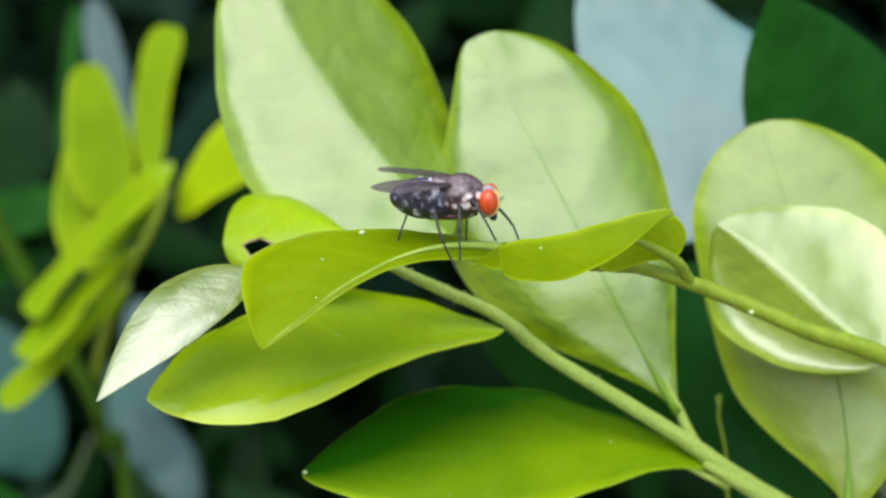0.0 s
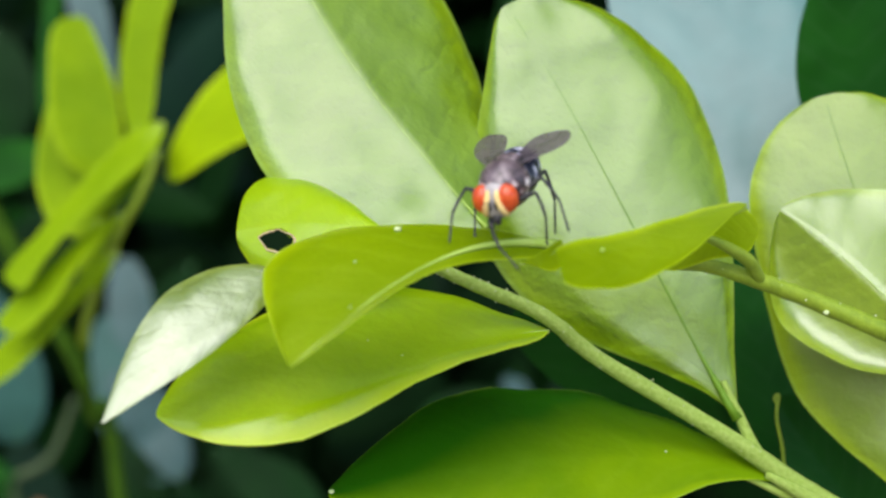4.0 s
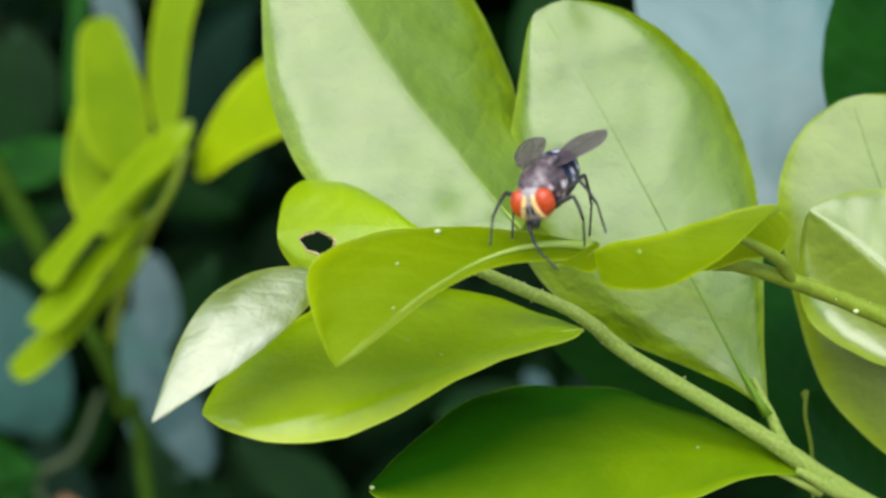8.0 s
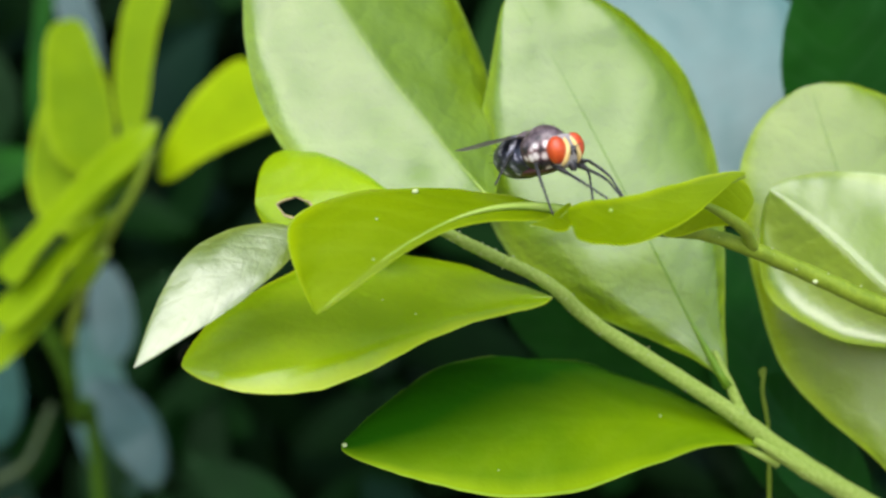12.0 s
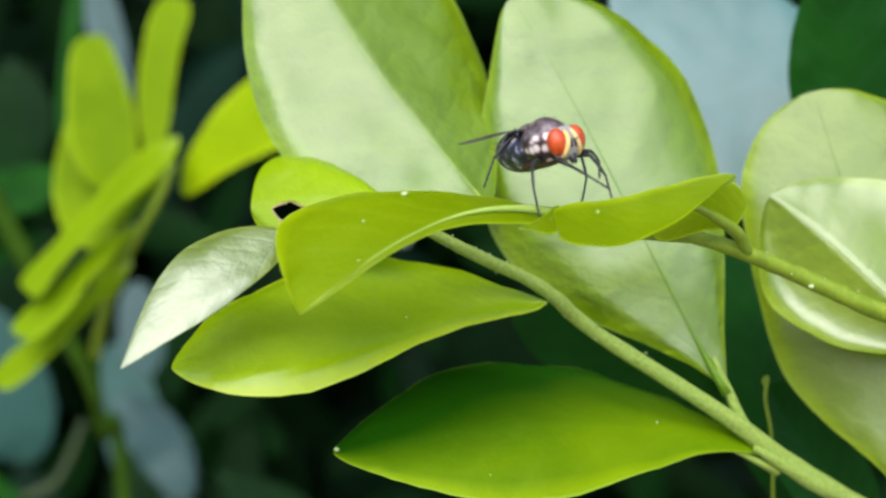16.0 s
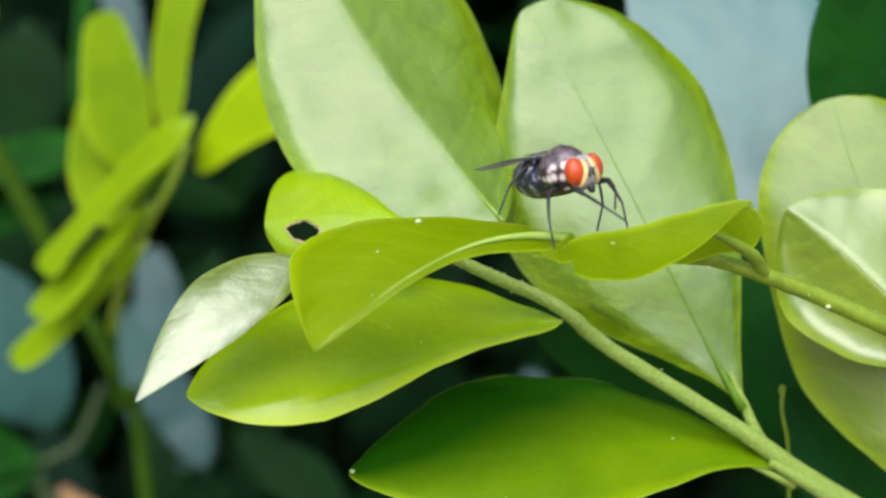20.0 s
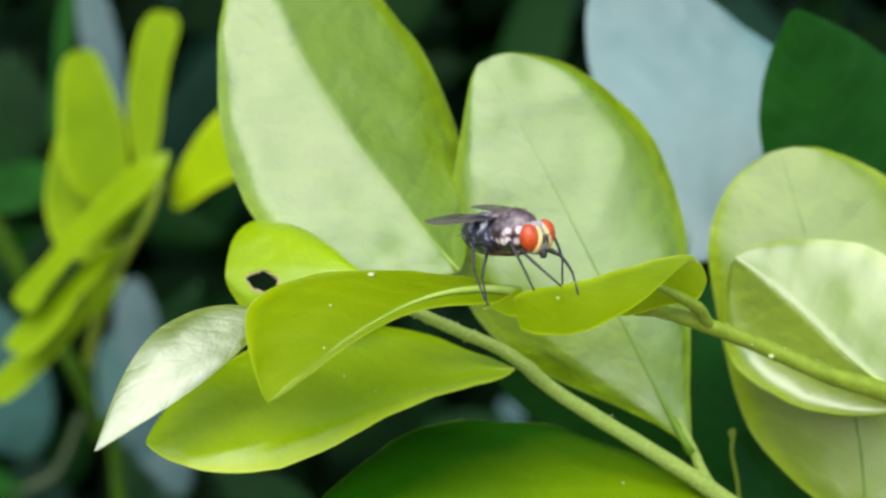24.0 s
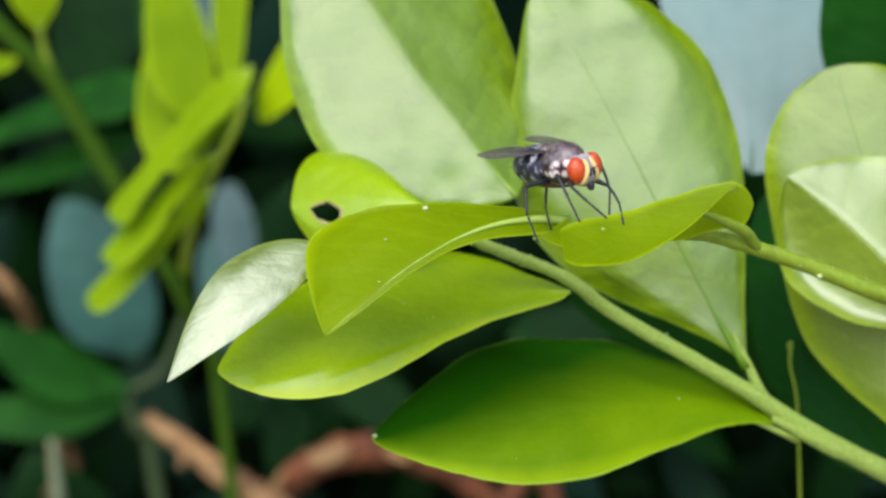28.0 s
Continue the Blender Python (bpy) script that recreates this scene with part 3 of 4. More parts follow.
# thin tube standing in for the hooked pale edge of a dark leaf
stem(dark_branch, 'hooked_leaf_edge', [(32.5, 148.0, 386.3), (32.2, 148.0, 387.0), (32.6, 148.0, 387.2), (32.4, 148.0, 385.3), (33.2, 149.0, 381.9), (33.6, 150.0, 376.7), (34.1, 152.0, 370.1)], (0.08, 0.12, 0.12, 0.13, 0.14, 0.15, 0.18), twig_green)

# the young sprig at some distance
sprig = thing('leafy_sprig', 'upright yellow-green sprig with small young leaves', 'sprig')
stem(sprig, 'stem', [(-38.1, 246.0, 414.6), (-40.9, 249.0, 409.0), (-45.5, 255.0, 402.8), (-49.7, 263.0, 396.8), (-53.9, 273.0, 389.3), (-55.8, 279.0, 384.4)], (0.5, 0.65, 0.72, 0.8, 0.9, 1.0), twig_green)
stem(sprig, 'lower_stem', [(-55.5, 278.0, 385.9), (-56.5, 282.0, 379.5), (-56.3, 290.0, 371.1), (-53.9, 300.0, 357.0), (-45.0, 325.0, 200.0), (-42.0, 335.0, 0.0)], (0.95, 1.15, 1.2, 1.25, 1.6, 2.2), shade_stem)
leaf(sprig, (-47.4, 258.0, 410.6), (-49.3, 258.0, 419.0), (-52.6, 259.0, 428.0), (-53.6, 260.0, 436.6), (12.2, 11.5, 9.3, 6.0, 5.3), (29.8, 21.1, 12.6, 8.0, 9.4), (-0.10, -0.90, 0.30), (-0.10, -0.10), sprig_green, blunt=0.3)
leaf(sprig, (-49.1, 262.0, 403.3), (-54.0, 263.0, 407.4), (-56.9, 264.0, 415.4), (-58.1, 266.0, 424.7), (6.3, 5.0, 3.9, 2.9, 2.2), (25.7, 17.9, 11.1, 6.4, 2.1), (-0.10, -0.90, 0.30), (-0.10, -0.10), sprig_green, blunt=0.3)
leaf(sprig, (-42.9, 256.0, 416.1), (-43.0, 257.0, 424.4), (-41.8, 257.0, 434.1), (-40.7, 259.0, 442.8), (10.8, 6.6, 3.3, 3.2, 7.9), (11.0, 9.2, 7.6, 6.5, 7.5), (-0.10, -0.90, 0.30), (-0.10, -0.10), sprig_green, blunt=0.3)
leaf(sprig, (-38.4, 256.0, 411.9), (-36.9, 253.0, 412.9), (-29.4, 251.0, 421.2), (-23.1, 251.0, 428.4), (15.7, 5.8, 5.4, 13.2, 22.6), (8.9, 8.7, 8.6, 8.8, 9.0), (-0.10, -0.90, 0.30), (-0.10, -0.10), lemon, blunt=0.3)
leaf(sprig, (-38.4, 252.0, 419.6), (-44.8, 249.0, 412.1), (-53.8, 249.0, 403.3), (-60.9, 248.0, 395.7), (25.4, 12.6, 5.5, 4.5, 5.4), (21.3, 6.2, 0.0, 2.1, 10.8), (-0.20, -0.70, 0.70), (-0.10, -0.10), sprig_green, blunt=0.3)
leaf(sprig, (-44.9, 254.0, 405.9), (-50.3, 252.0, 401.3), (-56.8, 250.0, 394.5), (-61.9, 248.0, 388.7), (9.5, 5.0, 3.1, 4.6, 4.3), (5.3, 4.2, 6.2, 9.8, 8.4), (-0.20, -0.70, 0.70), (-0.10, -0.10), sprig_green, blunt=0.3)
leaf(sprig, (-45.8, 256.0, 400.0), (-51.4, 255.0, 394.0), (-58.6, 254.0, 386.8), (-66.2, 253.0, 381.3), (13.2, 7.3, 4.2, 6.1, 7.0), (4.7, 3.0, 3.6, 6.5, 9.2), (-0.20, -0.70, 0.70), (-0.10, -0.10), sprig_green, blunt=0.3)
leaf(sprig, (-40.2, 255.0, 414.0), (-44.0, 255.0, 412.3), (-47.0, 256.0, 408.7), (-51.3, 257.0, 404.1), (5.0, 4.5, 3.9, 3.5, 3.0), (7.6, 6.1, 4.6, 3.2, 1.9), (-0.20, -0.80, 0.50), (-0.10, -0.10), sprig_green, blunt=0.3)
leaf(sprig, (-46.0, 258.0, 406.5), (-46.9, 258.0, 403.2), (-48.7, 259.0, 398.8), (-51.4, 260.0, 394.7), (1.8, 2.8, 4.1, 5.7, 7.7), (3.7, 4.0, 4.4, 4.8, 5.2), (-0.20, -0.80, 0.50), (-0.10, -0.10), sprig_green, blunt=0.3)

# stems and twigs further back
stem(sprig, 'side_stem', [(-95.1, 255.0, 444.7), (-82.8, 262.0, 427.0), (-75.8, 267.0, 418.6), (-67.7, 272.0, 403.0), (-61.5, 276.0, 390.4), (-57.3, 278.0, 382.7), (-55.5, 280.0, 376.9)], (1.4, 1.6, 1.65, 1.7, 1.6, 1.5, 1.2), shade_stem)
stem(sprig, 'petiole', [(-75.8, 266.5, 420.0), (-76.3, 265.0, 423.3), (-76.7, 264.0, 426.6)], (0.9, 0.6, 0.45), twig_green)
leaf(sprig, (-76.7, 264.0, 426.4), (-77.2, 262.4, 431.6), (-77.6, 261.9, 437.0), (-78.2, 261.0, 442.4), (13.2, 12.8, 12.3, 11.8, 11.4), (12.1, 11.2, 10.3, 9.4, 8.6), (0.00, -0.80, 0.50), (0.00, 0.00), sprig_green)
leaf(sprig, (-80.2, 264.0, 422.4), (-82.8, 262.9, 419.9), (-85.8, 262.4, 421.1), (-88.8, 262.0, 422.9), (5.4, 5.4, 5.4, 5.4, 5.4), (5.7, 5.7, 5.7, 5.7, 5.7), (0.00, -0.80, 0.50), (0.00, 0.00), sprig_green)
tw = thing('dry_twig', 'dry peeling pale-brown twig among the leaves', 'twig')
stem(tw, 'stem', [(-79.8, 345.0, 347.5), (-71.0, 342.0, 342.3), (-60.7, 340.0, 335.2), (-51.7, 338.0, 330.1), (-37.2, 338.0, 317.8), (-20.9, 345.0, 297.3), (-8.9, 353.0, 0.0)], (1.6, 2.4, 2.8, 3.0, 3.4, 3.6, 3.6), dry_bark, flakes=8)
tw = thing('dry_twig', 'dry brown twig leaning in the hedge', 'twig')
stem(tw, 'stem', [(-140.8, 380.0, 386.6), (-125.3, 375.0, 378.6), (-118.2, 374.0, 371.9), (-120.1, 392.0, 361.8), (-131.3, 450.0, 321.2), (-131.4, 470.0, 283.3), (-119.4, 478.0, 0.0)], (1.3, 1.4, 1.5, 1.6, 1.8, 2.0, 2.2), dry_bark, flakes=8)
tw = thing('dry_twig', 'short pale cut twig standing upright', 'twig')
stem(tw, 'stem', [(-98.0, 335.0, 344.1), (-97.6, 336.0, 338.3), (-97.7, 338.0, 329.2), (-97.9, 340.0, 310.0), (-85.9, 348.0, 0.0)], (0.9, 1.1, 1.2, 1.3, 1.3), grey_bark, flakes=3)
tw = thing('dry_twig', 'rusty brown dead branch curving through the hedge', 'twig')
stem(tw, 'stem', [(-53.5, 350.0, 326.8), (-46.6, 347.0, 334.4), (-37.4, 345.0, 339.5), (-24.9, 345.0, 340.5), (-14.2, 350.0, 335.8), (-3.1, 355.0, 325.9), (12.0, 360.0, 305.4), (24.0, 368.0, 0.0)], (2.4, 3.2, 3.6, 3.4, 3.0, 2.6, 2.4, 2.4), rust_bark, flakes=3)

# dark hedge leaves far behind that can be told apart
hedge_branch = thing('hedge_branch', 'hedge branch of large dark blue-green leaves', 'branch')
stem(hedge_branch, 'stem', [(-78.2, 378.0, 367.3), (-83.5, 376.0, 353.9), (-91.3, 374.0, 348.7), (-90.1, 374.0, 340.6), (-84.0, 380.0, 306.3), (-55.0, 400.0, 0.0)], (0.8, 1.0, 1.2, 1.4, 1.8, 2.4), old_stem)
leaf(hedge_branch, (-90.1, 372.0, 350.4), (-102.5, 365.1, 349.5), (-112.1, 359.7, 360.3), (-123.0, 360.0, 367.9), (30.2, 27.8, 21.7, 12.0, 1.3), (12.2, 19.6, 22.6, 13.6, 0.0), (0.10, -0.75, 0.50), (-0.05, -0.05), fresh_hedge)
leaf(hedge_branch, (-90.8, 372.0, 347.0), (-100.9, 365.8, 346.0), (-111.9, 359.8, 345.1), (-123.8, 360.0, 341.6), (36.7, 20.0, 11.4, 14.0, 22.1), (14.0, 18.7, 18.0, 11.2, 2.6), (0.10, -0.75, 0.45), (-0.05, -0.05), fresh_hedge)
leaf(hedge_branch, (-78.2, 360.0, 421.9), (-94.4, 358.6, 420.2), (-108.1, 363.8, 411.4), (-123.7, 365.0, 408.3), (35.3, 21.2, 13.5, 13.9, 17.9), (55.4, 22.8, 3.8, 2.3, 8.5), (0.00, -0.70, 0.60), (-0.05, -0.05), fresh_hedge)
leaf(hedge_branch, (-86.2, 370.0, 409.3), (-99.9, 368.6, 405.6), (-113.0, 372.0, 401.3), (-126.1, 375.0, 397.6), (26.4, 16.8, 10.1, 8.3, 9.2), (18.8, 15.7, 12.5, 9.4, 6.4), (0.00, -0.70, 0.60), (-0.05, -0.05), fresh_hedge)
leaf(hedge_branch, (-78.6, 390.0, 409.3), (-93.5, 388.2, 406.1), (-102.5, 393.2, 393.7), (-114.3, 394.0, 385.7), (36.9, 19.6, 14.5, 20.6, 29.8), (50.6, 37.3, 25.9, 17.3, 10.3), (0.00, -0.80, 0.50), (-0.05, -0.05), hedge_green)
leaf(hedge_branch, (-99.1, 365.0, 315.3), (-101.7, 362.6, 323.0), (-103.9, 358.4, 331.4), (-110.5, 360.0, 337.7), (50.3, 26.4, 10.3, 5.6, 6.4), (34.6, 39.2, 40.8, 33.7, 17.4), (0.00, -0.75, 0.60), (-0.05, -0.05), hedge_green)
leaf(hedge_branch, (-58.3, 380.0, 347.8), (-65.2, 385.1, 359.2), (-72.1, 387.7, 371.9), (-73.8, 392.0, 385.5), (39.2, 21.6, 11.8, 13.3, 21.0), (38.7, 24.2, 14.6, 12.4, 14.0), (0.00, -0.80, 0.50), (-0.05, -0.05), hedge_blue)
leaf(hedge_branch, (-60.4, 386.0, 366.4), (-64.5, 382.7, 358.0), (-65.7, 378.3, 348.3), (-65.4, 380.0, 338.2), (24.0, 20.5, 16.6, 12.5, 8.2), (13.7, 14.6, 15.5, 16.5, 17.5), (0.00, -0.80, 0.50), (-0.05, -0.05), hedge_green)
leaf(hedge_branch, (-52.9, 372.0, 349.0), (-53.4, 370.6, 341.6), (-53.4, 367.5, 334.6), (-54.9, 366.0, 327.3), (17.6, 14.4, 11.2, 8.0, 5.1), (27.9, 21.4, 15.0, 9.1, 3.6), (0.30, -0.90, -0.10), (-0.05, -0.05), hedge_green)
leaf(hedge_branch, (-48.6, 390.0, 354.8), (-39.2, 388.3, 348.6), (-29.3, 383.9, 343.7), (-20.6, 386.0, 335.8), (22.6, 19.6, 16.4, 13.1, 9.8), (13.9, 18.2, 20.1, 15.9, 6.4), (0.00, -0.80, 0.60), (-0.05, -0.05), hedge_green)
leaf(hedge_branch, (-1.4, 395.0, 359.6), (8.3, 391.9, 361.6), (18.8, 391.8, 363.6), (29.1, 392.0, 362.6), (25.4, 20.6, 15.8, 11.3, 7.1), (35.1, 23.9, 14.9, 10.4, 9.2), (0.00, -0.80, 0.50), (-0.05, -0.05), hedge_green)
leaf(hedge_branch, (-55.1, 400.0, 397.8), (-59.5, 396.0, 387.0), (-64.1, 393.5, 375.7), (-71.4, 392.0, 365.8), (19.4, 19.1, 18.8, 18.4, 17.9), (16.4, 15.7, 14.9, 14.2, 13.5), (0.20, -0.90, -0.20), (-0.05, -0.05), hedge_green)
leaf(hedge_branch, (-102.9, 400.0, 453.6), (-102.5, 396.8, 442.2), (-106.5, 398.4, 431.0), (-107.5, 398.0, 419.6), (35.3, 31.6, 27.7, 23.6, 19.5), (41.1, 35.5, 29.8, 24.3, 19.0), (0.00, -0.86, 0.50), (-0.05, -0.05), hedge_green)
leaf(hedge_branch, (-89.1, 372.0, 357.7), (-89.6, 368.0, 367.8), (-100.4, 366.0, 381.6), (-104.3, 368.0, 394.8), (34.9, 29.9, 26.7, 23.5, 19.2), (43.9, 37.5, 30.0, 20.8, 10.5), (0.10, -0.85, 0.45), (-0.05, -0.05), hedge_blue)
leaf(hedge_branch, (-50.8, 365.0, 351.9), (-53.6, 362.0, 359.1), (-59.8, 360.0, 368.5), (-67.0, 362.0, 374.0), (13.3, 14.3, 13.8, 11.8, 9.7), (24.5, 19.7, 15.3, 12.4, 11.5), (0.10, -0.85, 0.45), (-0.05, -0.05), hedge_pale)
leaf(hedge_branch, (-59.7, 350.0, 378.1), (-60.4, 350.0, 383.7), (-61.4, 352.0, 391.6), (-62.4, 354.0, 399.1), (17.2, 14.2, 11.3, 8.9, 7.0), (16.6, 13.2, 10.7, 10.1, 11.1), (0.10, -0.90, 0.30), (-0.05, -0.05), hedge_pale)
leaf(hedge_branch, (-51.7, 360.0, 350.8), (-54.3, 360.0, 357.0), (-59.4, 362.0, 364.6), (-66.7, 364.0, 370.7), (17.3, 14.8, 11.7, 7.4, 2.4), (16.8, 12.0, 8.3, 6.9, 7.3), (0.10, -0.85, 0.45), (-0.05, -0.05), hedge_pale)
leaf(hedge_branch, (-59.7, 320.0, 426.5), (-61.3, 320.0, 435.7), (-64.8, 322.0, 446.1), (-67.9, 325.0, 460.3), (9.8, 9.5, 9.3, 8.9, 8.5), (5.2, 6.2, 7.2, 7.8, 7.9), (0.10, -0.90, 0.30), (-0.05, -0.05), hedge_pale)
leaf(hedge_branch, (-66.4, 300.0, 418.5), (-67.1, 300.0, 428.1), (-66.3, 300.0, 439.9), (-65.6, 300.0, 453.8), (5.1, 2.9, 1.7, 3.3, 6.9), (8.7, 6.6, 4.9, 4.4, 5.0), (-0.20, -0.90, 0.30), (-0.05, -0.05), fresh_hedge)
leaf(hedge_branch, (24.0, 380.0, 366.2), (22.8, 380.0, 368.8), (20.7, 380.0, 370.1), (18.6, 380.0, 371.5), (9.4, 7.7, 6.1, 4.7, 3.5), (9.4, 7.9, 6.3, 4.9, 3.6), (0.10, -0.85, 0.45), (-0.05, -0.05), hedge_pale)

# ---- plants end ----


# ---- the fly ----
eye_red = plain_material("compound_eye", (0.42, 0.030, 0.005), (0.66, 0.095, 0.012), 0.36, 2500, spec=0.6, bump=0.2, depth=0.00003)
cuticle = plain_material("cuticle", (0.012, 0.011, 0.014), (0.05, 0.045, 0.05), 0.4, 1500, spec=0.6)
leg_black = plain_material("leg_cuticle", (0.008, 0.008, 0.010), (0.03, 0.028, 0.03), 0.45, 1500)
face_gold = plain_material("face_dust", (0.70, 0.46, 0.14), (0.86, 0.66, 0.30), 0.6, 1500)
face_grey = plain_material("face_grey", (0.22, 0.19, 0.19), (0.48, 0.43, 0.42), 0.55, 1500)


def body_material(name, stripes):
    """Dark cuticle with silvery dust: stripes and pale flanks on the thorax, chequered patches on the abdomen."""
    m = Nodes(name)
    at = m.coords()
    sep = m.add("SeparateXYZ", {"Vector": at})
    x, y, z = (sep.outputs[k] for k in "XYZ")
    spots = m.add("TexVoronoi", {"Vector": at, "Scale": 1250.0, "Randomness": 0.85}).outputs["Distance"]
    grain = m.noise(2600, 4, at)
    if stripes:
        back = m.maths("MULTIPLY_ADD", m.maths("COSINE", m.maths("MULTIPLY", y, 5200.0)), -0.05, m.maths("MULTIPLY_ADD", grain, 0.55, 0.10))
        back_col = m.ramp(back, [(0.24, (0.040, 0.026, 0.028)), (0.40, (0.15, 0.105, 0.110)), (0.60, (0.29, 0.225, 0.235))])
        flank = m.maths("MULTIPLY_ADD", spots, -1.25, m.maths("MULTIPLY_ADD", grain, 0.55, 0.68))
        flank_col = m.ramp(flank, [(0.20, (0.020, 0.012, 0.018)), (0.36, (0.16, 0.075, 0.085)), (0.50, (0.50, 0.40, 0.40)), (0.66, (0.82, 0.74, 0.72))])
        line = m.maths("MULTIPLY", m.maths("MULTIPLY_ADD", x, -180.0, m.maths("MULTIPLY", z, 1000.0)), 1.0)
        side = m.maths("MULTIPLY_ADD", grain, -0.7, m.maths("SUBTRACT", 1.25, line))
        col = m.mix(m.ramp(side, [(0.20, (0, 0, 0)), (0.55, (1, 1, 1))]), back_col, flank_col)
        mask = flank
    else:
        around = m.maths("ARCTAN2", y, z)
        rows = m.maths("SINE", m.maths("MULTIPLY_ADD", x, 4600.0, 0.6))
        cells = m.maths("SINE", m.maths("MULTIPLY_ADD", around, 5.0, m.maths("MULTIPLY", m.maths("FLOOR", m.maths("MULTIPLY_ADD", x, 1464.0, 0.19)), 3.1)))
        check = m.maths("MULTIPLY_ADD", rows, 0.12, m.maths("MULTIPLY", cells, 0.11))
        mask = m.maths("ADD", check, m.maths("MULTIPLY_ADD", spots, -0.45, m.maths("MULTIPLY_ADD", grain, 0.75, 0.27)))
        mask = m.maths("MULTIPLY_ADD", z, 45.0, mask)
        col = m.ramp(mask, [(0.30, (0.008, 0.008, 0.020)), (0.48, (0.045, 0.045, 0.085)), (0.62, (0.34, 0.33, 0.42)), (0.78, (0.80, 0.78, 0.84))])
    for socket, value in (("Base Color", col), ("Roughness", m.ramp(mask, [(0.35, (0.34,) * 3), (0.6, (0.6,) * 3)])), ("Metallic", 0.1),
                          ("Specular IOR Level", 0.8), ("Normal", m.bump(m.noise(5000, 3, at), 0.3, 0.00005))):
        m.put(m.bsdf, socket, value)
    return m.mat


thorax_mat, abdomen_mat = body_material("thorax_cuticle", True), body_material("abdomen_cuticle", False)
belly_mat = plain_material("belly_cuticle", (0.012, 0.004, 0.005), (0.10, 0.025, 0.025), 0.35, 1200, spec=0.6)


def wing_material():
    m = Nodes("wing_membrane")
    m.put(m.bsdf, "Base Color", m.ramp(m.noise(900, 3), [(0.3, (0.10, 0.075, 0.085)), (0.7, (0.19, 0.15, 0.16))]))
    m.put(m.bsdf, "Roughness", 0.32)
    clear = m.add("BsdfTransparent", {"Color": (0.86, 0.84, 0.86, 1)})
    fac = m.maths("MULTIPLY_ADD", m.noise(700, 2), 0.25, 0.38)
    m.put(m.out, "Surface", m.add("MixShader", {0: fac, 1: clear.outputs[0], 2: m.bsdf.outputs[0]}).outputs[0])
    return m.mat


wing_mat = wing_material()


def blob(centre, radii, segments=20, rings=14, shape=None):
    bm = bmesh.new()
    bmesh.ops.create_uvsphere(bm, u_segments=segments, v_segments=rings, radius=1.0)
    for v in bm.verts:
        q = Vector(v.co)
        if shape:
            q = shape(q)
        v.co = (Vector(centre) + Vector((q[0] * radii[0], q[1] * radii[1], q[2] * radii[2]))) * MM
    return bm


GROWN = 1.15
LEGS = {}


def leg(fly, name, hip, lengths, side):
    """A leg as femur and shank. The femur lies along x from the hip, the shank (tibia with tarsus) along x from the knee;
    motions() bends them."""
    femur_l, tibia_l, tarsus_l = lengths

    def piece(points, radii, claws=()):
        bm = bmesh.new()
        tube(bm, smooth_line(points, radii, 4), 7)
        for c in claws:
            tube(bm, c, 4)
        return bm
    thick = 0.21
    femur = part("leg", piece([(-0.1, 0, 0), (femur_l * 0.3, 0, 0.10), (femur_l * 0.7, 0, 0.08), (femur_l, 0, 0)], (0.14, thick, 0.18, 0.11)), leg_black, fly)
    ankle = Vector((tibia_l * 0.985, 0, 0.17 * tibia_l))
    toe = Vector((tibia_l * 0.985 + tarsus_l * 0.95, 0, -0.02))
    bristle = [[(ankle * f, 0.016), (ankle * f + Vector((0.16, 0.20 * w, 0.12)), 0.005)] for f, w in ((0.35, 1), (0.6, -1), (0.8, 1), (0.95, -1))]
    tibia = part("tibia", piece([(0, 0, 0), ankle * 0.5 + Vector((0, 0, 0.05)), ankle], (0.11, 0.105, 0.085), bristle), leg_black, femur)
    joints = [ankle.lerp(toe, f / 5) for f in range(6)]
    points = [p for i in range(5) for p in (joints[i], joints[i].lerp(joints[i + 1], 0.85))] + [toe]
    claws = [[(toe, 0.03), (toe + Vector((0.14, 0.07 * w, -0.05)), 0.008)] for w in (1, -1)]
    tarsus = part("tarsus", piece(points, [0.06, 0.085] * 5 + [0.06], claws), leg_black, femur)
    LEGS[name] = (femur, tibia, tarsus, Vector(hip) * GROWN * MM, femur_l * GROWN * MM, toe.length * GROWN * MM, side)


